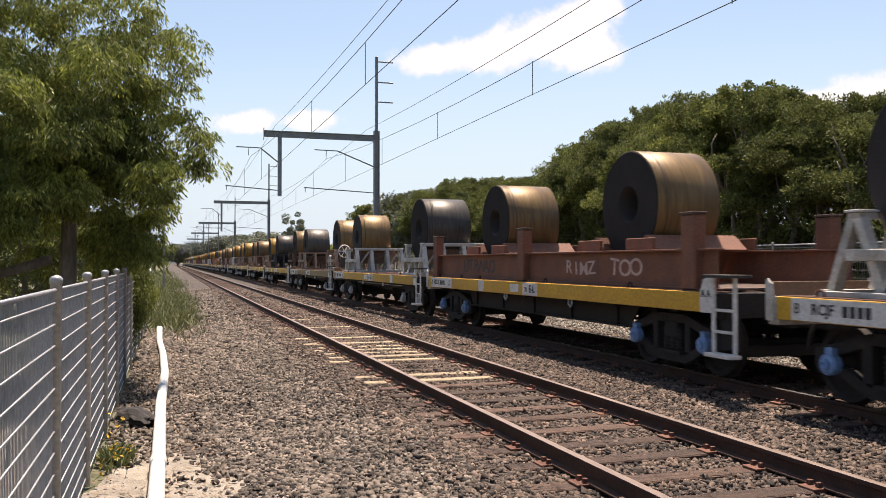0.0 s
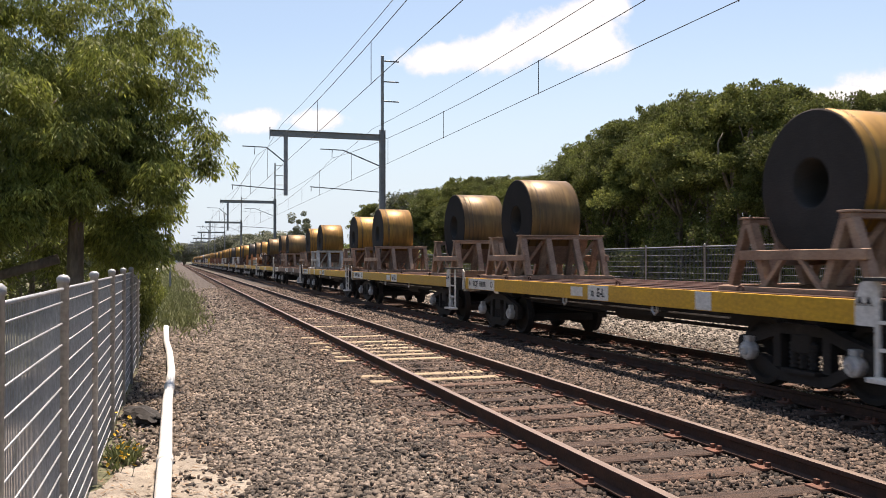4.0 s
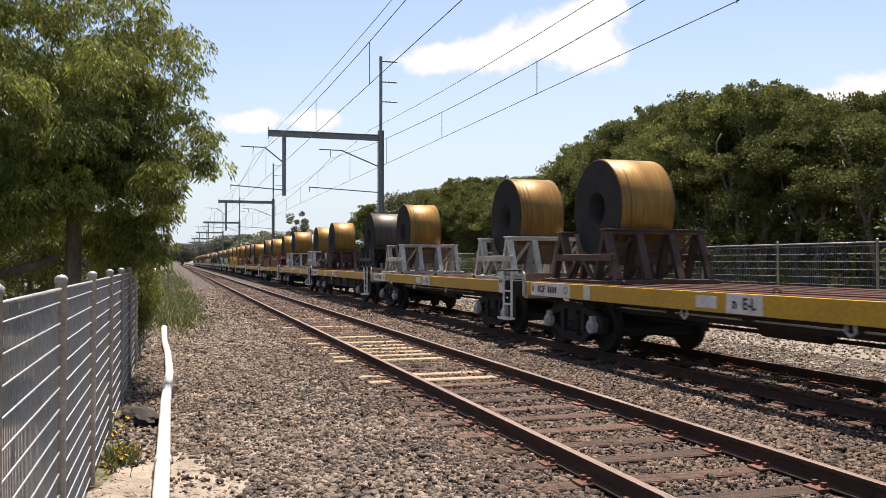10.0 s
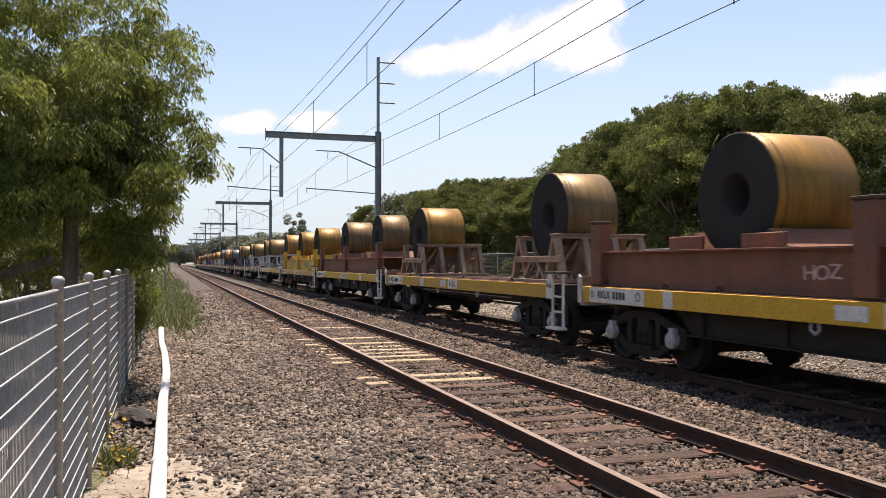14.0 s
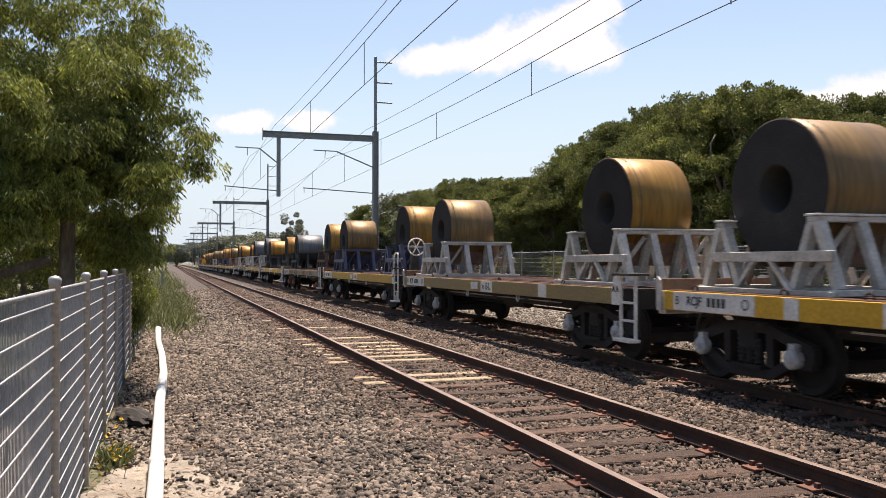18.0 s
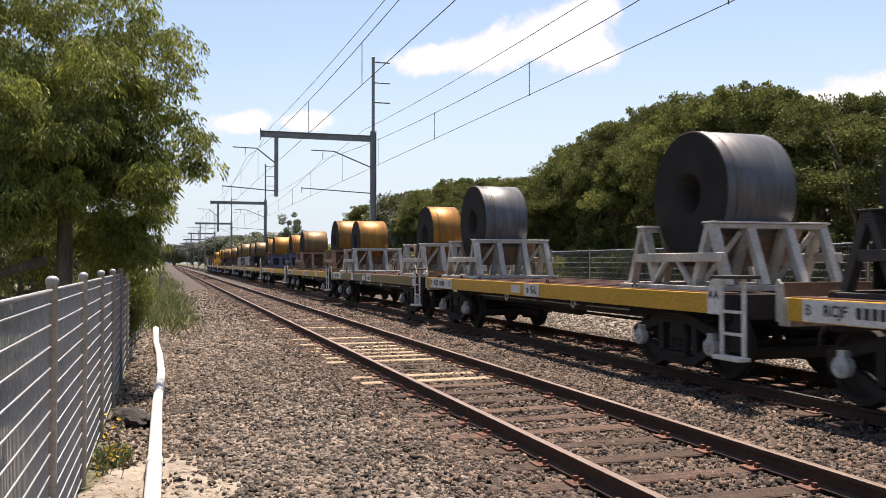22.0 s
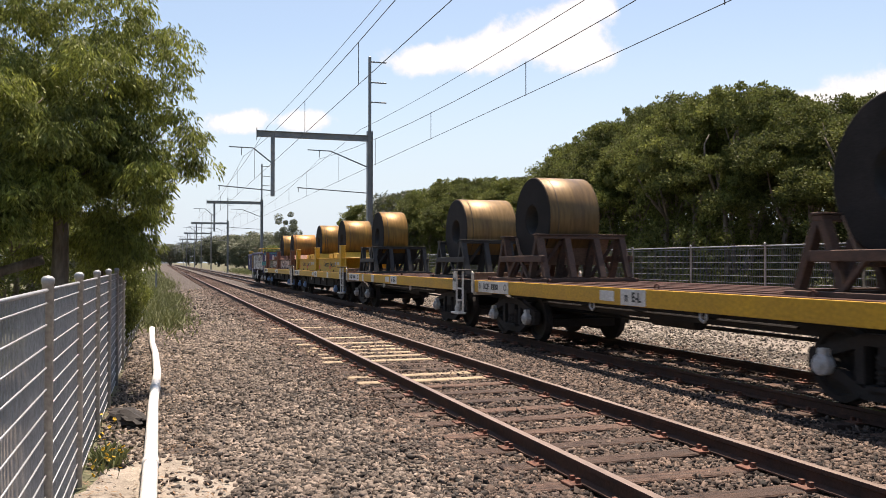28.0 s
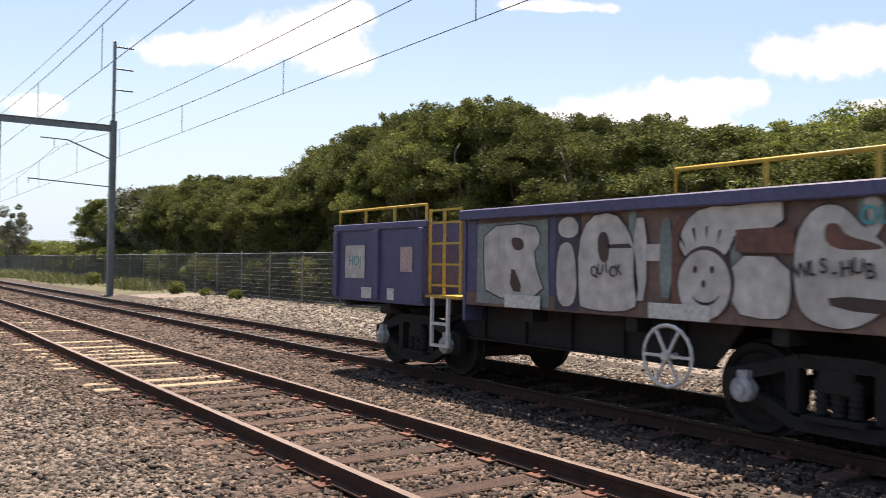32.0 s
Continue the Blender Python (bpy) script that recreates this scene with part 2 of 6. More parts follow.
M["coil_ochre"] = coil_mat("ochre_rusty_coil", (0.35, 0.195, 0.040), (0.17, 0.088, 0.030), (0.48, 0.29, 0.055))
M["coil_brown"] = coil_mat("brown_rusty_coil", (0.25, 0.155, 0.058), (0.11, 0.072, 0.045), (0.37, 0.24, 0.080))
M["coil_orange"] = coil_mat("orange_rusty_coil", (0.41, 0.195, 0.032), (0.19, 0.085, 0.030), (0.55, 0.29, 0.05))
M["coil_grey"] = coil_mat("blue_grey_steel_coil", (0.17, 0.175, 0.19), (0.10, 0.103, 0.11), (0.25, 0.255, 0.27), 0.45, 0.45)
M["coil_dark"] = coil_mat("dark_mill_scale_coil", (0.11, 0.095, 0.082), (0.055, 0.050, 0.047), (0.20, 0.15, 0.09), 0.4, 0.45)
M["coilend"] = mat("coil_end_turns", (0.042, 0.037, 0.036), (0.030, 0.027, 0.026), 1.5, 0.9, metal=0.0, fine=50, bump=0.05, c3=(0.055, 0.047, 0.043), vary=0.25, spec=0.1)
# the hollow's shade is put into the bore's colour, darker than the ends
M["bore"] = mat("shaded_coil_bore", (0.03, 0.028, 0.027), None, 3, 0.8, bump=0.1)
M["strap"] = mat("steel_strap", (0.12, 0.075, 0.035), (0.07, 0.045, 0.028), 6, 0.5, metal=0.3, bump=0)


# ---- mesh helpers ----
def finish(bm, name, material, smooth=False):
    me = bpy.data.meshes.new(name)
    bmesh.ops.recalc_face_normals(bm, faces=bm.faces)
    bm.to_mesh(me)
    bm.free()
    if smooth:
        for p in me.polygons:
            p.use_smooth = True
    for m in material if isinstance(material, (list, tuple)) else [material]:
        me.materials.append(M[m] if isinstance(m, str) else m)
    return me


CACHE = {}


def cached(key, build):
    if key not in CACHE:
        CACHE[key] = build()
    return CACHE[key]


def part(name, me, parent, at=None, label=""):
    ob = new(name, me)
    ob.parent = parent
    if at is not None:
        ob.matrix_basis = at
    if label:
        ob["label"] = label
    return ob


def thing(name, me, at, label, category, group="", kind=""):
    ob = new(name, me)
    ob.matrix_basis = at
    return tagged(ob, label, category, group, kind)


def box(bm, x0, x1, y0, y1, z0, z1, bevel=0.0):
    v = [bm.verts.new((x, y, z)) for x in (x0, x1) for y in (y0, y1) for z in (z0, z1)]
    fs = [bm.faces.new([v[i] for i in q]) for q in ((0, 1, 3, 2), (4, 6, 7, 5), (0, 4, 5, 1), (2, 3, 7, 6), (0, 2, 6, 4), (1, 5, 7, 3))]
    if bevel:
        es = list({e for f in fs for e in f.edges})
        bmesh.ops.bevel(bm, geom=es, offset=bevel, segments=1, affect="EDGES")


def beam(bm, p, q, w, h, up=(0, 0, 1)):
    """A bar of section w x h from p to q."""
    p, q = Vector(p), Vector(q)
    d = (q - p).normalized()
    u = Vector(up)
    if abs(d.dot(u)) > 0.95:
        u = Vector((0, 1, 0))
    s = d.cross(u).normalized()
    u = s.cross(d)
    a = [[bm.verts.new(e + s * (i * w / 2) + u * (j * h / 2)) for i, j in ((-1, -1), (1, -1), (1, 1), (-1, 1))] for e in (p, q)]
    bm.faces.new(a[0][::-1])
    bm.faces.new(a[1])
    for i in range(4):
        bm.faces.new((a[0][i], a[0][(i + 1) % 4], a[1][(i + 1) % 4], a[1][i]))


def tube(bm, pts, r, n=8, caps=True):
    """A round bar along the points; r may be a list."""
    pts = [Vector(p) for p in pts]
    rs = r if isinstance(r, (list, tuple)) else [r] * len(pts)
    rings = []
    side = None
    for i, p in enumerate(pts):
        d = (pts[min(i + 1, len(pts) - 1)] - pts[max(i - 1, 0)]).normalized()
        if side is None:
            side = d.cross((0, 0, 1) if abs(d.z) < 0.9 else (0, 1, 0)).normalized()
        side = (side - d * side.dot(d)).normalized()
        up = side.cross(d)
        rings.append([bm.verts.new(p + (side * math.cos(a) + up * math.sin(a)) * rs[i]) for a in (2 * math.pi * k / n for k in range(n))])
    for a, b in zip(rings, rings[1:]):
        for k in range(n):
            bm.faces.new((a[k], a[(k + 1) % n], b[(k + 1) % n], b[k]))
    if caps:
        bm.faces.new(rings[0][::-1])
        bm.faces.new(rings[-1])


def lathe(bm, profile, n, axis="x"):
    """Turn (along, radius) pairs round an axis; closed if the radius is 0 at the ends."""
    rings = []
    for a, r in profile:
        ring = []
        for k in range(n):
            c, s = math.cos(2 * math.pi * k / n) * r, math.sin(2 * math.pi * k / n) * r
            ring.append(bm.verts.new({"x": (a, c, s), "y": (s, a, c), "z": (c, s, a)}[axis]))
        rings.append(ring)
    faces = []
    for a, b in zip(rings, rings[1:]):
        faces.append([bm.faces.new((a[k], a[(k + 1) % n], b[(k + 1) % n], b[k])) for k in range(n)])
    return rings, faces


def bar(p, q, w, h, material, name="bar"):
    def build():
        bm = bmesh.new()
        beam(bm, p, q, w, h)
        return finish(bm, name, material)
    return cached(("bar", tuple(p), tuple(q), w, h, str(material)), build)


def block(x0, x1, y0, y1, z0, z1, material, bevel=0.0, name="block"):
    def build():
        bm = bmesh.new()
        box(bm, x0, x1, y0, y1, z0, z1, bevel)
        return finish(bm, name, material)
    return cached(("block", x0, x1, y0, y1, z0, z1, str(material), bevel), build)


def lettering(text, size, material, thick=0.002, fat=0.0, sx=1.0):
    """Text as a mesh in its own xy plane, centred."""
    def build():
        cu = bpy.data.curves.new("text", "FONT")
        cu.body, cu.size, cu.extrude, cu.offset = text, size, thick, fat
        cu.align_x, cu.align_y = "CENTER", "CENTER"
        cu.resolution_u = 6 if size > 1 else 3
        ob = bpy.data.objects.new("text", cu)
        me = bpy.data.meshes.new_from_object(ob)
        bpy.data.objects.remove(ob)
        if sx != 1.0:
            for v in me.vertices:
                v.co.x *= sx
        me.materials.clear()
        me.materials.append(M[material])
        return me
    return cached(("text", text, size, material, thick, fat, sx), build)


# Writing on the side that faces the line: read from -x, the text runs along -y.
def sideways(x, y, z):
    return Matrix.Translation((x, y, z)) @ Matrix(((0, 0, -1, 0), (-1, 0, 0, 0), (0, 1, 0, 0), (0, 0, 0, 1)))


# ---- the ground ----
def mesh_np(name, verts, faces, material, smooth=False):
    """A mesh from arrays of places and of faces with equal numbers of corners."""
    me = bpy.data.meshes.new(name)
    verts, faces = np.asarray(verts, np.float32), np.asarray(faces, np.int32)
    n, k = faces.shape
    me.vertices.add(len(verts))
    me.vertices.foreach_set("co", verts.ravel())
    me.loops.add(n * k)
    me.loops.foreach_set("vertex_index", faces.ravel())
    me.polygons.add(n)
    me.polygons.foreach_set("loop_start", np.arange(0, n * k, k, dtype=np.int32))
    me.polygons.foreach_set("loop_total", np.full(n, k, np.int32))
    if smooth:
        me.polygons.foreach_set("use_smooth", np.ones(n, bool))
    for m in material if isinstance(material, (list, tuple)) else [material]:
        me.materials.append(M[m])
    me.update(calc_edges=True)
    me.validate()
    return me


T1, T2 = 4.06, 8.20          # centre lines of the empty and the busy track
GX = [-3000, -300, -60, -20, -8, -2.5, -0.7, -0.3, 0.3, 1.2, 2.0, 2.5, 5.6, 6.2, 6.7, 9.9, 10.6, 11.5, 13, 15, 18, 30, 80, 400, 3000]
GZ = [-0.3, -0.3, -0.3, -0.3, -0.25, -0.2, -0.2, -0.22, -0.26, -0.28, -0.25, -0.215, -0.215, -0.225, -0.215, -0.215, -0.22, -0.12, -0.06, -0.02, 0.05, 0.1, 0.2, 0, 0]


def ground_z(x):
    return float(np.interp(x, GX, GZ))


def ground():
    ys = [-3000, -300, -60, -20, -8, 0, 4, 8, 12, 16, 20, 26, 34, 45, 60, 80, 120, 200, 400, 900, 4000]
    v = [(x, y, z) for y in ys for x, z in zip(GX, GZ)]
    n = len(GX)
    f = [(j * n + i, j * n + i + 1, (j + 1) * n + i + 1, (j + 1) * n + i) for j in range(len(ys) - 1) for i in range(n - 1)]
    me = mesh_np("ground", v, f, ["gravel", "soil", "limestone"])
    for p in me.polygons:
        x, y = p.center.x, p.center.y
        p.material_index = 2 if -2.6 < x < -0.6 and 0 < y < 16 else 1 if x < -0.3 and y < 60 or x < -0.7 else 0 if x < 11.4 else 2 if x < 15 and y < 45 else 1
    thing("ground", me, pose(0, 0, 0), "brown gravel and soil along the railway line", "ground", kind="structure")


ground()


def sand_patch():
    """Bare sand at the foot of the fence, with a ragged edge."""
    rng = np.random.default_rng(9)
    v, f = [], []
    n, rings = 72, 9
    for j in range(rings + 1):
        for k in range(n):
            a = 2 * math.pi * k / n
            w = 1 + 0.16 * math.sin(3 * a + 1) + 0.10 * math.sin(7 * a) + 0.08 * math.sin(13 * a + 2)
            x, y = -0.02 + 0.62 * w * math.cos(a) * j / rings, 6.0 + 3.2 * w * math.sin(a) * j / rings
            x = max(x, -0.66)
            v.append((x, y, ground_z(x) + 0.014 + rng.uniform(-0.006, 0.008) - (0.02 if j == rings else 0)))
    for j in range(rings):
        for k in range(n):
            f.append((j * n + k, j * n + (k + 1) % n, (j + 1) * n + (k + 1) % n, (j + 1) * n + k))
    thing("sand_patch", mesh_np("sand_patch", v, f, "sand", True), pose(0, 0, 0), "patch of bare pale sand beside the fence", "sand", kind="stuff")


sand_patch()


def stones():
    """Loose ballast that lies over the bed, thickest near the eye."""
    rng = np.random.default_rng(4)
    base = np.array([(x, y, z) for x in (-0.72, 0.72) for y in (-0.72, 0.72) for z in (-0.72, 0.72)])
    tri = np.array([(0, 1, 3, 2), (4, 6, 7, 5), (0, 4, 5, 1), (2, 3, 7, 6), (1, 5, 7, 3)])
    spots = []
    for x0, x1, y0, y1, n in ((-0.1, 2.9, 5.6, 9.5, 18000), (2.4, 6.8, 4.6, 9, 21000), (-0.2, 7.0, 9, 16, 40000), (-0.2, 7.0, 16, 27, 30000), (6.4, 11.0, 4, 13, 14000), (6.4, 11.5, 13, 30, 14000), (-0.6, 0.0, 8, 24, 4000), (-0.6, 0.6, 2.6, 8, 700), (-0.2, 7.0, 27, 60, 17000), (9.8, 15, 5, 40, 13000), (0.5, 7.0, -4, 5.6, 9000)):
        p = np.column_stack([rng.uniform(x0, x1, n), rng.uniform(y0, y1, n)])
        spots.append(p)
    p = np.vstack(spots)
    # sand lies bare at the foot of the fence
    bare = (p[:, 0] < 0.50 + 0.12 * np.sin(p[:, 1] * 2.1) + 0.1 * np.sin(p[:, 1] * 5.3)) & (p[:, 1] < 8.7 + 0.5 * np.sin(p[:, 0] * 5))
    p = p[~(bare & (rng.random(len(p)) < 0.93))]
    # few stones stay on the sleepers
    for cx in (T1, T2):
        on = (np.abs(p[:, 0] - cx) < 1.3) & (np.abs((p[:, 1] - 2.07 + 0.34) % 0.68 - 0.34) < 0.13)
        p = p[~(on & (rng.random(len(p)) < 0.80))]
    n = len(p)
    z = np.interp(p[:, 0], GX, GZ)
    size = rng.uniform(0.010, 0.025, n) * np.where(p[:, 1] > 27, 1.9, np.where(p[:, 1] > 16, 1.35, 1.0))
    v = base[None] + rng.normal(size=(n, len(base), 3)) * 0.30
    v = v * (size[:, None, None] * rng.uniform(0.65, 1.4, (n, 1, 3)) * np.array([1.2, 1.2, 0.85]))
    b = rng.normal(size=n) * 0.5
    c, s = np.cos(b)[:, None], np.sin(b)[:, None]
    v = np.stack([v[:, :, 0] * c - v[:, :, 2] * s, v[:, :, 1], v[:, :, 0] * s + v[:, :, 2] * c], -1)
    a = rng.uniform(0, 6.28, n)
    c, s = np.cos(a)[:, None], np.sin(a)[:, None]
    x, y = v[:, :, 0] * c - v[:, :, 1] * s, v[:, :, 0] * s + v[:, :, 1] * c
    verts = np.stack([x + p[:, :1], y + p[:, 1:], v[:, :, 2] + (z + rng.uniform(0.0, 0.035, n))[:, None]], -1).reshape(-1, 3)
    near = p[:, 0] + rng.normal(size=n) * 0.25 < 2.3
    far = p[:, 0] + rng.normal(size=n) * 0.2 > 10.4
    verts = verts.reshape(n, len(base), 3)
    for pick, m, label in ((near, "stone", "pale grey-brown crushed stone beside the fence"), (far, "stone_pale", "pale crushed stone between the line and the wire fence"), (~near & ~far, "stone_rusty", "rust-stained brown crushed stone ballast around the rails")):
        k = int(pick.sum())
        faces = (tri[None] + (np.arange(k) * len(base))[:, None, None]).reshape(-1, 4)
        thing("ballast", mesh_np("ballast", verts[pick].reshape(-1, 3), faces, m), pose(0, 0, 0), label, "gravel", kind="stuff")


stones()


# ---- the two tracks ----
def rail_mesh(head, y0, y1):
    bm = bmesh.new()
    half = [(0.036, 0.0), (0.036, -0.035), (0.010, -0.048), (0.010, -0.125), (0.066, -0.145), (0.066, -0.158)]
    prof = [(-x, z) for x, z in half][::-1] + half
    rows = [[bm.verts.new((x, y, z)) for x, z in prof] for y in (y0, y1)]
    n = len(prof)
    for i in range(n):
        f = bm.faces.new((rows[0][i], rows[0][(i + 1) % n], rows[1][(i + 1) % n], rows[1][i]))
        f.material_index = 1 if i == len(half) - 1 else 0
    bm.faces.new(rows[0])
    bm.faces.new(rows[1][::-1])
    return finish(bm, "rail", ["rail", head])


def tracks():
    near = block(-1.3, 1.3, -0.115, 0.115, -0.13, 0, "sleeper", 0.012)
    pale = block(-1.3, 1.3, -0.115, 0.115, -0.13, 0, "sleeper_pale", 0.012)
    def plate():
        bm = bmesh.new()
        box(bm, -0.17, 0.17, -0.09, 0.09, 0, 0.022, 0.004)
        for sx in (-1, 1):
            for sy in (-0.05, 0.05):
                box(bm, sx * 0.085 - 0.018, sx * 0.085 + 0.018, sy - 0.018, sy + 0.018, 0.02, 0.06)
        return finish(bm, "tie_plate", "plate")
    pl = cached("tie_plate", plate)
    rng = random.Random(3)
    for name, cx, head, text in (("track_1", T1, "railtop", "empty broad gauge track with rusty rails on timber sleepers"), ("track_2", T2, "railbright", "broad gauge track with worn rails under the freight train")):
        tr = thing(name, None, pose(cx, 0, 0), text, "railway track", kind="structure")
        for s in (-0.835, 0.835):
            part("rail", cached(("rail", head), lambda: rail_mesh(head, -60, 700)), tr, pose(s, 0, 0))
        y = 2.07
        i = 0
        while y < 92:
            m = pale if cx == T1 and i in (15, 16, 19, 20, 21, 22, 23, 24, 26, 31, 36) else near
            low = -0.165 + rng.uniform(-0.012, 0.006)
            sl = part("sleeper", m, tr, pose(rng.uniform(-0.05, 0.05), y + rng.uniform(-0.03, 0.03), low, 0, 0, rng.uniform(-1.2, 1.2)))
            if y < 32:
                for s in (-0.835, 0.835):
                    part("tie_plate", pl, tr, pose(s, y, -0.170))
            y += 0.68
            i += 1
        bm = bmesh.new()
        while y < 600:
            box(bm, -1.3, 1.3, y - 0.115, y + 0.115, -0.30, -0.165)
            y += 0.68
        far = part("far_sleepers", finish(bm, "far_sleepers", "sleeper"), tr)
        far["kind"] = "stuff"


tracks()


# ---- the masts and the overhead line ----
def I_BEAM(a, b, t):
    """Outline of an I: flanges at -a and a along the first axis, width 2b, thickness t."""
    w = t / 2
    return [(-a, -b), (-a, b), (-a + t, b), (-a + t, w), (a - t, w), (a - t, b), (a, b), (a, -b), (a - t, -b), (a - t, -w), (-a + t, -w), (-a + t, -b)]


def section(outline, way, material):
    """One solid: an outline pushed along a way."""
    bm = bmesh.new()
    p = [bm.verts.new(c) for c in outline]
    q = [bm.verts.new(Vector(c) + Vector(way)) for c in outline]
    bm.faces.new(p)
    bm.faces.new(q[::-1])
    for i in range(len(p)):
        j = (i + 1) % len(p)
        bm.faces.new((p[i], p[j], q[j], q[i]))
    return finish(bm, "section", material)


def gantry():
    g = thing("catenary_mast", None, pose(10.9, 46, -0.3), "tall steel catenary mast with a boom over two tracks", "catenary mast", "masts along the line")
    part("mast", section([(x, y, 0) for x, y in I_BEAM(0.15, 0.15, 0.016)], (0, 0, 9.2), "mast"), g)
    part("mast_top", block(-0.075, 0.075, -0.075, 0.075, 9.2, 13.35, "mast", 0.01), g)
    part("foundation", block(-0.4, 0.4, -0.4, 0.4, -0.2, 0.16, "limestone", 0.03), g)
    part("boom", section([(-6.15, y, 8.785 + z) for z, y in I_BEAM(0.165, 0.11, 0.028)], (6.0, 0, 0), "mast"), g)
    part("end_plate", block(-6.17, -6.151, -0.15, 0.15, 8.45, 9.1, "mast", 0.004), g)
    part("drop_post", block(-5.42, -5.22, -0.10, 0.10, 5.45, 8.62, "mast", 0.01), g)
    for z in (13.1, 11.95, 10.85):
        part("cross_arm", block(0.075, 0.95, -0.05, 0.05, z - 0.06, z, "mast", 0.006), g)
    for x0, track in ((-5.32, T1), (-0.15, T2)):
        tx = track - 10.9
        arm = part("cantilever_arm", bar((x0, 0, 7.2), (tx + 0.5, 0, 8.0), 0.06, 0.06, "mast"), g)
        part("steady_arm", bar((tx + 0.5, 0, 8.0), (tx - 0.75, 0, 8.02), 0.05, 0.05, "mast"), arm)
        part("hanger", bar((tx - 0.1, 0, 8.0), (tx - 0.12, 0, 7.6), 0.03, 0.03, "wire"), arm)
        low = part("registration_arm", bar((x0, 0, 5.75), (tx - 1.3, 0, 5.95), 0.05, 0.05, "mast"), g)
        part("hanger", bar((tx - 1.25, 0, 5.95), (tx - 1.25, 0, 5.7), 0.03, 0.03, "wire"), low)
    for k in range(1, 9):
        copy_thing(g, pose(10.9, 46 + 54 * k, -0.3))
    copy_thing(g, pose(10.9, -8, -0.3))


gantry()


def wire_run(name, x, z0, sag, r, label):
    bm = bmesh.new()
    pts = []
    for k in range(-1, 9):
        a, b = -8 + 54 * k, 46 + 54 * k
        pts += [(x, a + (b - a) * s / 12, z0 - sag * 4 * (s / 12) * (1 - s / 12)) for s in range(12)]
    tube(bm, pts, r, 5, False)
    return thing(name, finish(bm, name, "wire", True), pose(0, 0, 0), label, "overhead wire")


for cx in (T1, T2):
    wire_run("contact_wire", cx + (0.0 if cx == T1 else -0.2), 5.5, 0.0, 0.008, "thin copper contact wire over a track")
    m = wire_run("messenger_wire", cx - (0.0 if cx == T1 else 0.1), 7.25, 0.82 if cx == T1 else 0.95, 0.009, "sagging messenger wire that carries the contact wire")
    rest = bmesh.new()
    for k in range(-1, 9):
        for s in range(7):
            u = (4.0 + 7.4 * s) / 54
            y, z = -8 + 54 * k + 54 * u, 7.25 - (0.82 if cx == T1 else 0.95) * 4 * u * (1 - u)
            if k < 3:
                part("dropper", bar((0, 0, 5.5), (0, 0, z), 0.014, 0.014, "wire"), m, pose(cx - (0 if cx == T1 else 0.15), y, 0))
            else:
                beam(rest, (cx, y, 5.5), (cx, y, z), 0.012, 0.012)
    far = part("far_droppers", finish(rest, "far_droppers", "wire"), m)
    far["kind"] = "stuff"
wire_run("feeder_wire", 5.35, 8.95, 0.55, 0.010, "bare feeder wire on the boom")
wire_run("feeder_wire", 10.35, 8.95, 0.55, 0.010, "bare feeder wire on the boom")


# ---- fences ----
def fence(name, x, ys, z0, h, rails, label, turn=0.0, r=0.0075, step=0.036, wire="zinc", thick=0.105, top=0.020, pr=0.03):
    def post_mesh():
        bm = bmesh.new()
        lathe(bm, [(0, 0.0), (0, pr), (h, pr), (h, pr + 0.005), (h + 0.03, pr + 0.005), (h + 0.045, pr - 0.01), (h + 0.05, 0.0)], 10, "z")
        return finish(bm, "post", "steel", True)
    pm = cached(("post", h), post_mesh)
    f = thing(name, None, pose(x, ys[0], z0, 0, 0, turn), label, "fence", kind="structure")
    for y in ys:
        part("post", pm, f, pose(0, y - ys[0], 0))
    gap = round(ys[1] - ys[0], 2)
    def rail(r):
        bm = bmesh.new()
        tube(bm, [(0, 0.05, 0), (0, gap - 0.05, 0)], r, 6)
        return finish(bm, "rail", "steel", True)
    def mesh_wires():
        bm = bmesh.new()
        for k in range(1, int(gap / step)):
            beam(bm, (-0.012, k * step, 0.05), (-0.012, k * step, h - 0.04), step * thick, step * thick)
        return finish(bm, "upright_wires", wire)
    levels = [0.07 + (h - 0.18) * k / (rails - 1) for k in range(rails)]
    rest = bmesh.new()
    for i, a in enumerate(ys[:-1]):
        if i * rails < 290:
            part("top_rail", cached((name, "top"), lambda: rail(top)), f, pose(0, a - ys[0], h - 0.035))
            for z in levels:
                part("rail", cached((name, "rail"), lambda: rail(r)), f, pose(0, a - ys[0], z))
        else:
            for z in levels + [h - 0.035]:
                tube(rest, [(0, a - ys[0], z), (0, a - ys[0] + gap, z)], r * 1.5, 4)
        if i < 60:
            w = part("upright_wires", cached((name, "wires"), mesh_wires), f, pose(0, a - ys[0], 0))
            w["kind"] = "stuff"
    if len(rest.verts):
        far = part("far_rails", finish(rest, "far_rails", "steel"), f)
        far["kind"] = "stuff"
    else:
        rest.free()


fence("fence_1", -0.63, [1.5 + 1.95 * k for k in range(14)], -0.18, 1.66, 13, "grey steel fence of thin rails and capped posts", r=0.0055, thick=0.115, top=0.011, pr=0.032)
fence("fence_2", 15.0, [2 + 3.3 * k for k in range(40)], -0.12, 2.2, 12, "tall galvanised wire fence beyond the railway", step=0.07, wire="zincdark")


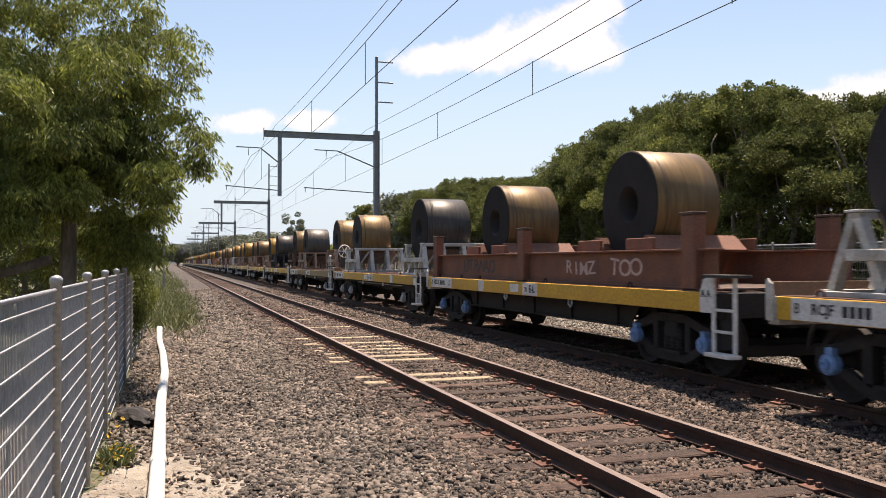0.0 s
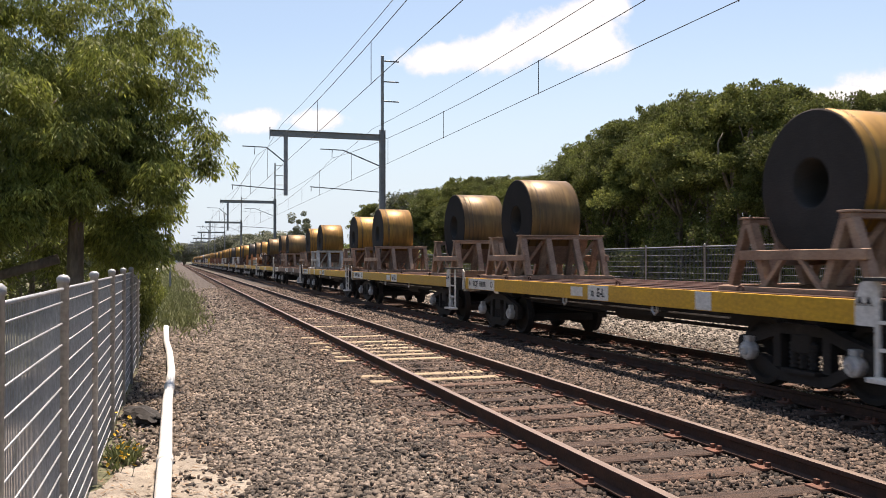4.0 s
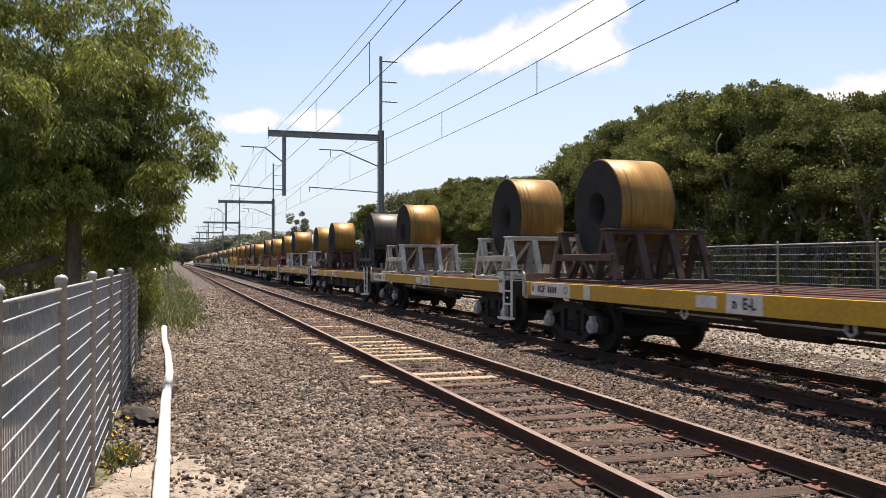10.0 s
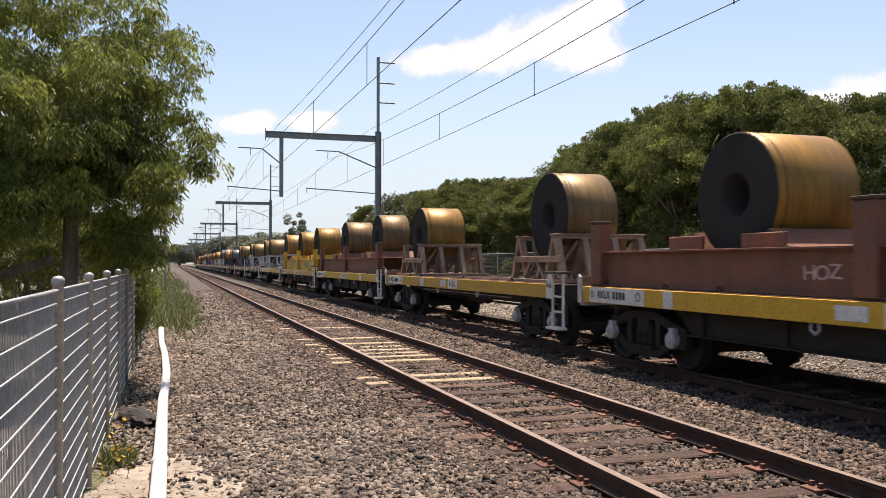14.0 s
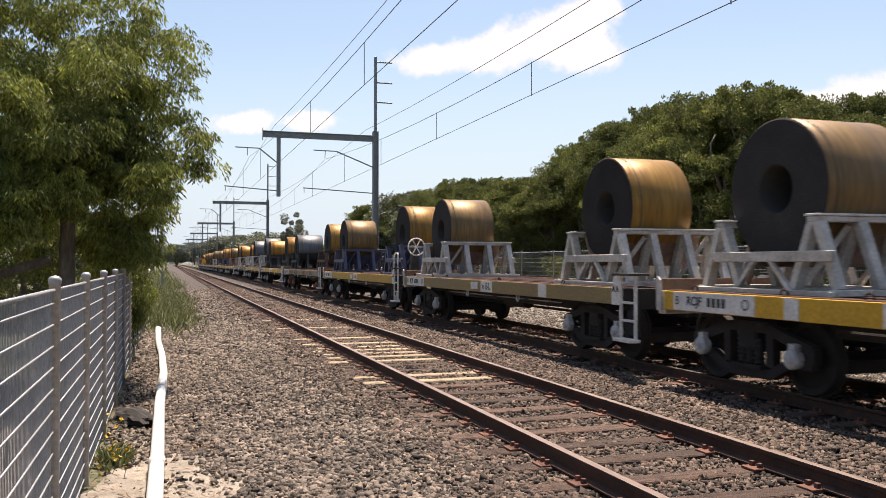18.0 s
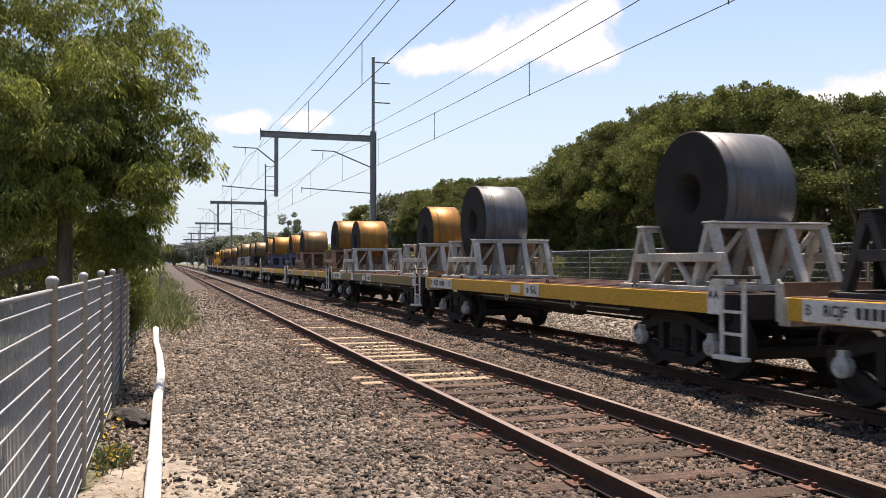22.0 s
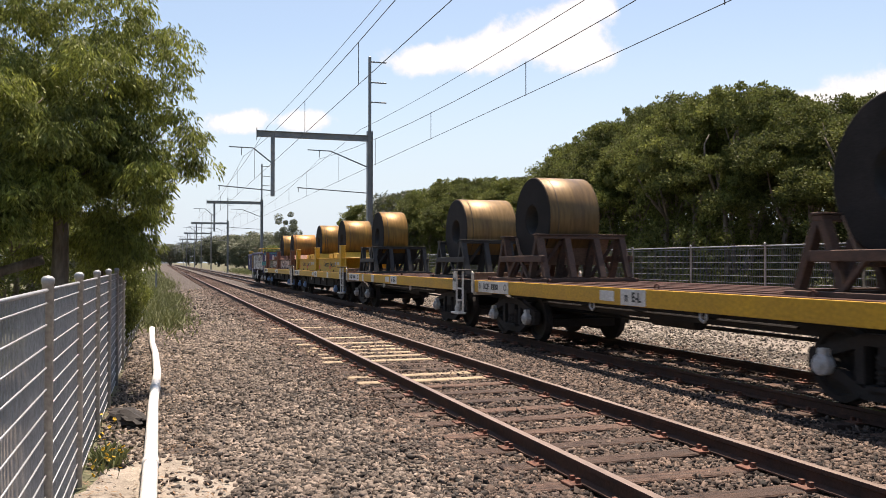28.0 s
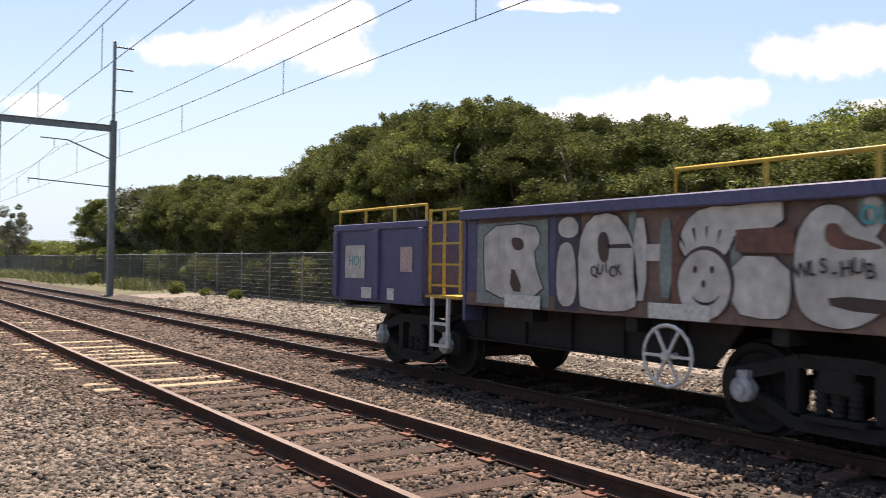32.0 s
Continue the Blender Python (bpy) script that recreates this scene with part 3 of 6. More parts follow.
# ---- the white pipe ----
def pipe():
    p = thing("drain_pipe", None, pose(0, 0, 0), "long white plastic pipe lying on the ground beside the fence", "pipe")
    bm = bmesh.new()
    pts = [(-0.06, -3, -0.12), (-0.07, 2, -0.12), (-0.09, 5, -0.12), (-0.09, 8, -0.12), (-0.10, 11, -0.12), (-0.07, 14, -0.12), (-0.12, 17, -0.12), (-0.20, 19.4, -0.14), (-0.22, 20.4, -0.10), (-0.22, 20.6, 0.10)]
    tube(bm, pts, 0.062, 14)
    part("tube", finish(bm, "tube", "pvc", True), p)
    for y in (1.9, 7.75, 12.3):
        bm = bmesh.new()
        x = float(np.interp(y, [q[1] for q in pts[:9]], [q[0] for q in pts[:9]]))
        tube(bm, [(x, y - 0.11, -0.12), (x, y + 0.11, -0.12)], 0.071, 14)
        part("joint_sleeve", finish(bm, "joint_sleeve", "pvc", True), p)


pipe()


# ---- small things at the foot of the fence ----
def litter():
    rng = np.random.default_rng(15)
    n = 2600
    x, y = rng.uniform(-0.62, 0.5, n), rng.uniform(3.2, 22, n)
    z = np.interp(x, GX, GZ) + 0.03 + rng.uniform(0, 0.015, n)
    a, l = rng.uniform(0, 6.28, n), rng.uniform(0.02, 0.06, n)
    d = np.stack([np.cos(a) * l, np.sin(a) * l, rng.uniform(-0.008, 0.012, n)], -1)
    w = np.stack([-np.sin(a), np.cos(a), 0 * a], -1) * 0.009
    c = np.stack([x, y, z], -1)
    v = np.stack([c - d, c + w, c + d, c - w], 1).reshape(-1, 3)
    thing("leaf_litter", mesh_np("leaf_litter", v, np.arange(len(v)).reshape(-1, 4), "litter"), pose(0, 0, 0), "dry brown leaf litter along the fence", "leaf litter", kind="stuff")


litter()


def rag():
    bm = bmesh.new()
    bmesh.ops.create_icosphere(bm, subdivisions=3, radius=1)
    for v in bm.verts:
        k = 1 + 0.35 * noise.noise(v.co * 2.3) + 0.15 * noise.noise(v.co * 6)
        v.co = Vector((v.co.x * 0.17 * k, v.co.y * 0.45 * k, max(v.co.z, -0.4) * 0.10 * k))
    thing("dark_sack", finish(bm, "dark_sack", "black"), pose(-0.36, 10.2, -0.14, 0, 0, 20), "crumpled dark plastic sack by the fence", "sack")


rag()


def pole():
    p = thing("signal_post", None, pose(-0.40, 60, -0.2), "thin grey steel post beside the line", "post")
    part("shaft", bar((0, 0, 0), (0, 0, 4.95), 0.12, 0.12, "mast"), p)
    part("head", block(-0.12, 0.12, -0.06, 0.06, 4.5, 4.95, "mast", 0.01), p)


pole()


# ---- the train ----
PITCH, SPEED, LEAD = 14.165, 14.82, 8.98      # wagon length, speed, place of the first coupling at 0 s
DECK = 1.20
RUNNING = []                                   # every running thing with its place along the train


def runs(ob, along, x=T2, z=0.0):
    ob.matrix_basis = pose(x, LEAD + along, z)
    RUNNING.append((ob, along, x, z))
    return ob


def wheelset_mesh():
    bm = bmesh.new()
    tube(bm, [(-1.05, 0, 0), (1.05, 0, 0)], 0.07, 10)
    for s in (-1, 1):
        a = 0.835 * s
        lathe(bm, [(a - s * 0.07, 0.0), (a - s * 0.07, 0.47), (a - s * 0.04, 0.475), (a - s * 0.035, 0.445), (a + s * 0.065, 0.435), (a + s * 0.065, 0.37), (a + s * 0.02, 0.34), (a + s * 0.02, 0.14), (a + s * 0.09, 0.12), (a + s * 0.09, 0.0)], 28, "x")
    return finish(bm, "wheelset", "black")


def side_frame_mesh():
    """Cast frame: arched top bar, sloping chords to the axle boxes, window for the springs."""
    bm = bmesh.new()
    top = [(-1.15, 0.56), (-0.75, 0.66), (-0.35, 0.78), (0.35, 0.78), (0.75, 0.66), (1.15, 0.56)]
    low = [(-1.15, 0.40), (-0.72, 0.36), (-0.40, 0.20), (0.40, 0.20), (0.72, 0.36), (1.15, 0.40)]
    for chain, t in ((top, 0.13), (low, 0.12)):
        for (a, b), (c, d) in zip(chain, chain[1:]):
            beam(bm, (0, a, b), (0, c, d), 0.12, t)
    for y in (-1.12, -0.42, 0.42, 1.12):
        beam(bm, (0, y, 0.30 if abs(y) < 1 else 0.40), (0, y, 0.72 if abs(y) < 1 else 0.60), 0.12, 0.13)
    beam(bm, (0, -0.3, 0.28), (0, 0.3, 0.28), 0.22, 0.05)
    return finish(bm, "side_frame", "black")


def spring_mesh():
    bm = bmesh.new()
    prof = [(0.30, 0.0)]
    for k in range(6):
        prof += [(0.31 + k * 0.055, 0.055), (0.335 + k * 0.055, 0.075), (0.355 + k * 0.055, 0.055)]
    prof.append((0.66, 0.0))
    lathe(bm, prof, 10, "z")
    return finish(bm, "spring", "black", True)


def cap_mesh(m):
    """Axle box end: a round cover with a hub, hung below a lug."""
    def build():
        bm = bmesh.new()
        lathe(bm, [(0.05, 0.0), (0.05, 0.12), (-0.045, 0.125), (-0.07, 0.108), (-0.075, 0.066), (-0.10, 0.060), (-0.105, 0.030), (-0.09, 0.026), (-0.09, 0.0)], 16, "x")
        box(bm, -0.045, 0.05, -0.06, 0.06, 0.09, 0.185, 0.01)
        return finish(bm, "axle_cap", m)
    return cached(("cap", m), build)


def bogie(parent, y, caps):
    b = part("bogie", cached("bolster", lambda: finish_bolster()), parent, pose(0, y, 0))
    for s in (-0.9, 0.9):
        part("wheelset", cached("wheelset", wheelset_mesh), b, pose(0, s, 0.455))
    for s in (-1, 1):
        part("side_frame", cached("side_frame", side_frame_mesh), b, pose(s * 1.03, 0, 0))
        for q in (-0.16, 0.0, 0.16):
            part("spring", cached("spring", spring_mesh), b, pose(s * 1.03, q, 0))
        for q in (-0.9, 0.9):
            part("axle_cap", cap_mesh(caps), b, pose(s * 1.13, q, 0.455, 0, 0, 0 if s < 0 else 180))
    return b


def finish_bolster():
    bm = bmesh.new()
    box(bm, -1.1, 1.1, -0.17, 0.17, 0.5, 0.74, 0.02)
    box(bm, -0.35, 0.35, -0.3, 0.3, 0.74, 0.9, 0.02)
    box(bm, -0.7, 0.7, -1.25, -1.15, 0.3, 0.45)
    box(bm, -0.7, 0.7, 1.15, 1.25, 0.3, 0.45)
    return finish(bm, "bolster", "black")


def sill_mesh(m, side):
    """Channel along the deck edge with flanges."""
    def build():
        bm = bmesh.new()
        x = side * 1.34
        box(bm, min(x, x + side * 0.03), max(x, x + side * 0.03), 0.62, 13.55, 0.93, DECK, 0.006)
        for z in (0.93, DECK - 0.02):
            box(bm, min(x, x - side * 0.1), max(x, x - side * 0.1), 0.62, 13.55, z, z + 0.02)
        return finish(bm, "side_sill", m)
    return cached(("sill", m, side), build)


def girder_mesh(y0, y1, low, high):
    """Fish-bellied plate girder with a bottom flange and stiffeners."""
    def build():
        bm = bmesh.new()
        o = [(y0, high), (y0 + 0.35, low), (y1 - 0.35, low), (y1, high)]
        a = [[bm.verts.new((d, y, z)) for y, z in o] for d in (-0.012, 0.012)]
        bm.faces.new(a[0])
        bm.faces.new(a[1][::-1])
        for i in range(4):
            bm.faces.new((a[0][i], a[0][(i + 1) % 4], a[1][(i + 1) % 4], a[1][i]))
        box(bm, -0.08, 0.08, y0 + 0.35, y1 - 0.35, low - 0.024, low - 0.002)
        n = 5
        for i in range(n):
            y = y0 + 0.7 + (y1 - y0 - 1.4) * i / (n - 1)
            box(bm, -0.06, -0.013, y - 0.01, y + 0.01, low, high - 0.01)
        return finish(bm, "girder", "black")
    return cached(("girder", y0, y1, low), build)


def underframe_mesh():
    bm = bmesh.new()
    box(bm, -0.28, 0.28, 0.45, 13.71, 0.72, 1.12)
    for y in (1.6, 3.4, 5.2, 7.08, 8.9, 10.7, 12.5):
        box(bm, -1.33, 1.33, y - 0.09, y + 0.09, 0.9, 1.10)
    for s in (-1, 1):
        box(bm, s * 0.75 - 0.05, s * 0.75 + 0.05, 3.2, 11.0, 0.72, 1.0)
    # brake cylinder, reservoir and rods
    tube(bm, [(-0.6, 6.0, 0.72), (-0.6, 7.2, 0.72)], 0.13, 12)
    tube(bm, [(0.7, 7.6, 0.74), (0.7, 8.5, 0.74)], 0.12, 12)
    tube(bm, [(-0.2, 2.5, 0.6), (-0.2, 11.8, 0.6)], 0.03, 6)
    tube(bm, [(-1.0, 3.5, 0.82), (-1.0, 10.6, 0.82)], 0.025, 6)
    for y in (0.30, 13.86):
        box(bm, -0.14, 0.14, y - 0.30, y + 0.30, 0.72, 0.98, 0.03)
    return finish(bm, "underframe", "black")


def corner_mesh(paint, wide=1.0):
    """Raised end plate with a sloping top corner."""
    def build():
        bm = bmesh.new()
        o = [(-0.02, 0.0), (-0.02, 0.46), (0.06, 0.50), (0.20, 0.44), (0.27, 0.27), (0.27, 0.0)]
        a = [[bm.verts.new((d, y * wide, z)) for y, z in o] for d in (-0.012, 0.012)]
        bm.faces.new(a[0])
        bm.faces.new(a[1][::-1])
        for i in range(len(o)):
            k = (i + 1) % len(o)
            bm.faces.new((a[0][i], a[0][k], a[1][k], a[1][i]))
        return finish(bm, "corner_plate", paint)
    return cached(("corner", paint, wide), build)


def ladder_parts(parent, end, side, wheel, paint="white"):
    """Steps, a wide foot tread and a footboard on the leading corner."""
    x, y = side * 1.40, 0.34
    st = part("ladder", bar((x, y - 0.22, 0.40), (x, y - 0.22, DECK + 0.20), 0.03, 0.06, paint), parent)
    part("stile", bar((x, y + 0.22, 0.40), (x, y + 0.22, DECK + 0.20), 0.03, 0.06, paint), st)
    for z in (0.70, 0.98):
        part("rung", bar((x, y - 0.22, z), (x, y + 0.22, z), 0.05, 0.035, paint), st)
    part("tread", block(-0.14, 0.05, -0.28, 0.25, -0.025, 0.025, paint, 0.006), st, pose(x, y, 0.40, 0, 0, 0 if side < 0 else 180))
    part("step_back", block(-0.006, 0.006, -0.20, 0.20, 0.46, 0.94, "black"), st, pose(x - side * 0.10, y, 0))
    part("corner_plate", corner_mesh(paint), parent, pose(side * 1.386, 0.60, 0.93))
    part("foot_board", block(-0.14, 0.2, -0.3, 0.28, -0.02, 0.02, "charcoal", 0.004), parent, pose(x, y, DECK + 0.22))
    if side < 0:
        for q in (0.68, 0.80):
            part("lettering", lettering("A", 0.13, "letter", 0.002, 0.004), parent, sideways(-1.402, q, DECK - 0.02))
    if wheel:
        bm = bmesh.new()
        tube(bm, [(x, y - 0.2, DECK), (x, y - 0.2, DECK + 0.62), (x + side * -0.02, y - 0.14, DECK + 0.70), (x - side * 0.02, y + 0.2, DECK + 0.70), (x, y + 0.26, DECK + 0.62), (x, y + 0.26, DECK)], 0.02, 6)
        part("handrail", cached(("handrail", side), lambda: finish(bm, "handrail", "white", True)), parent)
        part("brake_stand", block(-0.12, 0.12, -0.1, 0.1, 0, 0.95, "charcoal", 0.02), parent, pose(-0.75, 0.52, DECK))
        wheel_parts(parent, wheel, 0.27, pose(-0.75, 0.30, DECK + 0.90, 0, 0, 90))


def wheel_parts(parent, m, r, at):
    """Rim with a hub and six spokes."""
    def rim():
        bm = bmesh.new()
        n = 20
        ring = [[bm.verts.new((x, q * math.cos(2 * math.pi * k / n), q * math.sin(2 * math.pi * k / n))) for k in range(n)] for x, q in ((-0.022, r), (0, r + 0.022), (0.022, r), (0, r - 0.022))]
        for i in range(4):
            for k in range(n):
                bm.faces.new((ring[i][k], ring[i][(k + 1) % n], ring[(i + 1) % 4][(k + 1) % n], ring[(i + 1) % 4][k]))
        return finish(bm, "handbrake_wheel", m, True)
    def hub():
        bm = bmesh.new()
        lathe(bm, [(-0.05, 0.0), (-0.05, 0.05), (0.12, 0.04), (0.12, 0.0)], 10, "x")
        return finish(bm, "hub", m)
    w = part("handbrake_wheel", cached(("rim", m, r), rim), parent, at)
    part("hub", cached(("hub", m), hub), w)
    for k in range(6):
        part("spoke", bar((0, 0.04, 0), (0, r - 0.01, 0), 0.025, 0.03, m), w, pose(0, 0, 0, 60 * k))
    return w


def sign(parent, y, length, text="", z0=0.94, z1=DECK - 0.012, x=-1.372):
    p = part("number_panel", block(-0.006, 0, -length / 2, length / 2, z0, z1, "white", 0.0), parent, pose(x, y, 0))
    if text:
        part("lettering", lettering(text, 0.20, "letter", 0.002, 0.006), p, sideways(-0.008, 0, (z0 + z1) / 2))
    return p


def number_bars(parent, y, x=-1.380, code="RCJF"):
    """Code letters, then the plain bars of the number."""
    part("lettering", lettering("B", 0.17, "letter"), parent, sideways(x - 0.001, y + 0.78, 1.07))
    part("lettering", lettering(code, 0.17, "letter", 0.002, 0.004), parent, sideways(x - 0.001, y + 0.38, 1.07))
    for k in range(4):
        part("number_bar", block(-0.002, 0.002, -0.036, 0.036, -0.06, 0.06, "letter"), parent, pose(x, y + 0.05 - 0.105 * k, 1.07))


def coil_mesh(m, r, length):
    def build():
        bm = bmesh.new()
        h, b, n = length / 2, 0.31, 48
        e = 0.02
        prof = [(-h + 0.01, b), (-h, b + 0.02)]
        steps = 9
        for k in range(1, steps):
            q = b + 0.02 + (r - e - b - 0.02) * k / steps
            prof += [(-h - (0.0006 if k % 2 else 0.0), q)]
        prof += [(-h, r - e), (-h + e, r), (h - e, r), (h, r - e)]
        for k in range(steps - 1, 0, -1):
            q = b + 0.02 + (r - e - b - 0.02) * k / steps
            prof += [(h + (0.0015 if k % 2 else 0.0), q)]
        prof += [(h, b + 0.02), (h - 0.01, b)]
        rings, faces = lathe(bm, prof, n, "x")
        k = len(rings)
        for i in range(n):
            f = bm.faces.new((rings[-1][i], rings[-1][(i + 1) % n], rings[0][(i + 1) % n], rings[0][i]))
            # bore wall, with its shade in the colour
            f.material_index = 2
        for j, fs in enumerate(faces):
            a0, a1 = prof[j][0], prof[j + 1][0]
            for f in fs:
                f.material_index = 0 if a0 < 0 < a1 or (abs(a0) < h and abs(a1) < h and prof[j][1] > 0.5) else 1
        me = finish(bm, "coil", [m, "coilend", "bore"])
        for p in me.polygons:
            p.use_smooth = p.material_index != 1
        return me
    return cached(("coil", m, round(r, 2), round(length, 2)), build)


COIL_WORDS = {"ochre": "ochre rusted", "brown": "brown rusted", "orange": "orange rusted", "grey": "blue-grey", "dark": "dark mill-scale"}


def coil(along, colour, r, length, z, where, dx=0.0, bands=0):
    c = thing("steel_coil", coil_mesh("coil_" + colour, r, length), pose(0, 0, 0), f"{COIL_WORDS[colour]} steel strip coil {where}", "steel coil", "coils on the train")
    rr = random.Random(int(along * 10))
    for k in range(bands or rr.choice((1, 1, 2))):
        x = 0.17 + 0.075 * k - length / 2 + rr.uniform(-0.02, 0.05)
        def build():
            bm = bmesh.new()
            lathe(bm, [(-0.011, r - 0.004), (-0.011, r + 0.006), (0.011, r + 0.006), (0.011, r - 0.004)], 40, "x")
            return finish(bm, "strap", "strap", True)
        part("strap", cached(("strap", round(r, 2)), build), c, pose(max(-length / 2 + 0.05, min(length / 2 - 0.05, x)), 0, 0))
    return runs(c, along, T2 - 0.12 + dx, z)


CRADLE_WORDS = {"dirtywhite": "white painted", "tan": "faded pink-tan", "darkrust": "dark rusty", "charcoal": "charcoal painted", "bluepaint": "navy blue"}


def cradle(along, paint, solid=False):
    """Two trestles of splayed legs, tied by side beams, that hold a coil between them."""
    c = thing("coil_cradle", None, pose(0, 0, 0), f"{CRADLE_WORDS[paint]} steel coil cradle of splayed trestles", "coil cradle", "cradles on the train")
    z0, top = DECK + 0.014, 2.17 - DECK
    for s in (-1, 1):
        y = 0.88 * s
        t = part("trestle", block(-1.0, 1.0, -0.09, 0.09, top - 0.10, top - 0.03, paint, 0.008), c, pose(0, y, 0))
        part("top_plate", block(-1.02, 1.02, -0.11, 0.11, top - 0.028, top, "charcoal" if paint == "charcoal" else "white" if paint == "dirtywhite" else paint, 0.004), t)
        for x in (-0.93, -0.33, 0.33, 0.93):
            for q in (-1, 1):
                wide = 0.24 if solid and q < 0 and abs(x) < 0.5 else 0.13
                part("leg", bar((0, 0.04 * q, top - 0.09), (0, 0.36 * q, 0.07), wide, 0.10, paint), t, pose(x, 0, 0))
        if solid:
            part("head_plate", bar((0, -0.05, top - 0.10), (0, -0.115, top - 0.26), 1.86, 0.05, paint), t)
            part("foot_plate", bar((0, -0.31, 0.22), (0, -0.36, 0.08), 1.86, 0.05, paint), t)
        for x0, x1 in ((-0.85, -0.41), (0.41, 0.85)):
            part("brace", bar((x0, -0.30 * s, 0.12), (x1, -0.06 * s, top - 0.14), 0.06, 0.07, paint), t)
        # the sloping plate that the coil leans on
        part("saddle_plate", bar((0.0, -s * 0.12, top - 0.04), (0.0, -s * 0.42, 0.34), 1.5, 0.03, "saddle" if paint not in ("bluepaint", "charcoal") else paint), t)
        if solid:
            part("side_web", block(-0.9, 0.9, -0.012, 0.012, 0.1, top - 0.11, "charcoal"), t, pose(0, 0.02, 0))
        part("foot_rail", block(-1.05, 1.05, -0.06, 0.06, 0.0, 0.075, paint, 0.006), t, pose(0, 0.37, 0))
        part("foot_rail", block(-1.05, 1.05, -0.06, 0.06, 0.0, 0.075, paint, 0.006), t, pose(0, -0.37, 0))
    for x in (-1.0, 1.0):
        part("side_beam", block(-0.035, 0.035, -1.22, 0.98, 0.40, 0.53, paint, 0.008), c, pose(x, 0, 0))
        part("skid", block(-0.05, 0.05, -1.3, 1.3, -0.002, 0.06, paint, 0.006), c, pose(x * 1.08, 0, 0))
        for a, b in ((-0.50, -0.15), (0.50, 0.15)):
            part("brace", bar((x, a, 0.06), (x, b, 0.42), 0.06, 0.06, paint), c)
    return runs(c, along, T2, z0)


TROUGH_WORDS = {"redrust": "red rusted", "orange": "faded orange", "troughyellow": "golden yellow"}


def trough(along, paint, tags):
    """Long steel trough with stanchions; tags are graffiti: text, place along, size, paint, ink."""
    c = thing("coil_trough", None, pose(0, 0, 0), f"{TROUGH_WORDS[paint]} steel coil trough on a flat wagon" + (" with graffiti" if tags else ""), "coil trough", "troughs on the train")
    for s in (-1, 1):
        def wall(s=s):
            bm = bmesh.new()
            x = s * 1.12
            box(bm, x - 0.012, x + 0.012, 0.85, 13.4, 0.03, 0.55)
            box(bm, x - 0.10, x + 0.10, 0.85, 13.4, 0.55, 0.58, 0.004)
            box(bm, x - 0.10, x + 0.10, 0.85, 13.4, 0.0, 0.03, 0.004)
            for y in (2.6, 3.6, 4.7, 5.8, 8.4, 9.5, 10.6, 11.7):
                box(bm, x - s * 0.08 - 0.006, x - s * 0.08 + 0.006, y - 0.006, y + 0.006, 0.03, 0.55)
            return finish(bm, "trough_wall", paint)
        part("trough_wall", cached(("trough_wall", paint, s), wall), c)
        for y in (1.35, 7.35, 13.3):
            p = part("stanchion", block(-0.10, 0.10, -0.17, 0.17, 0.0, 1.06, paint, 0.02), c, pose(s * 1.17, y, 0))
            part("stanchion_cap", block(-0.11, 0.11, -0.18, 0.18, 1.06, 1.10, "darkrust" if paint != "troughyellow" else paint, 0.006), p)
    part("floor_plate", block(-1.10, 1.10, 0.86, 13.39, 0.004, 0.03, "darkrust"), c)
    for y in (4.0, 10.2):
        for q in (-1, 1):
            sd = part("saddle_block", cached(("saddle_block", paint, q), lambda: saddle_block(paint, q)), c, pose(0, y + q * 0.86, 0))
    if paint == "orange":
        for y in (5.9, 6.86, 7.83, 12.4):
            part("red_mark", block(-0.002, 0.002, -0.17, 0.17, 0.12, 0.27, "plate"), c, pose(-1.1335, y, 0))
    if paint == "troughyellow":
        for y, l in ((2.4, 0.24), (3.0, 0.14), (8.6, 0.16), (9.1, 0.16), (9.7, 0.12)):
            part("notice_plate", block(-0.002, 0.002, -l, l, 0.28, 0.41, "spray"), c, pose(-1.1335, y, 0))
    if paint == "troughyellow":
        for y in (1.92, 4.28, 6.86, 7.83, 10.4, 12.95):
            part("red_mark", block(-0.002, 0.002, -0.17, 0.17, 0.10, 0.25, "hydrant"), c, pose(-1.1335, y, 0))
    if along > 31.5 * PITCH:
        part("graffiti_panel", block(-0.001, 0.001, -0.66, 0.66, 0.05, 0.53, "sprayolive"), c, pose(-1.1335, 11.35, 0))
        for i, text in enumerate(("SCUM SCUM", "MTORNKRT")):
            part("graffiti", lettering(text, 0.26, "sprayblack", 0.001, 0.008), c, sideways(-1.1365, 11.35, 0.41 - 0.22 * i))
    for text, y, size, ink, edge in tags:
        rr = random.Random(len(text) * 7 + int(y * 10))
        for i, ch in enumerate(text):
            if ch == " ":
                continue
            at = y + ((len(text) - 1) / 2 - i) * size * (1.30 if edge else 0.86)
            up, tilt = 0.28 + rr.uniform(-0.02, 0.02), pose(0, 0, 0, 0, 0, rr.uniform(-9, 9))
            if edge:
                part("graffiti_outline", lettering(ch, size, edge, 0.001, 0.07 * size + 0.045, 1.75), c, sideways(-1.1345, at, up) @ tilt)
            part("graffiti", lettering(ch, size, ink, 0.0015, (0.075 if edge else 0.008) * size, 1.75 if edge else 1.3), c, sideways(-1.1385, at, up) @ tilt)
    return runs(c, along, T2, DECK + 0.014)


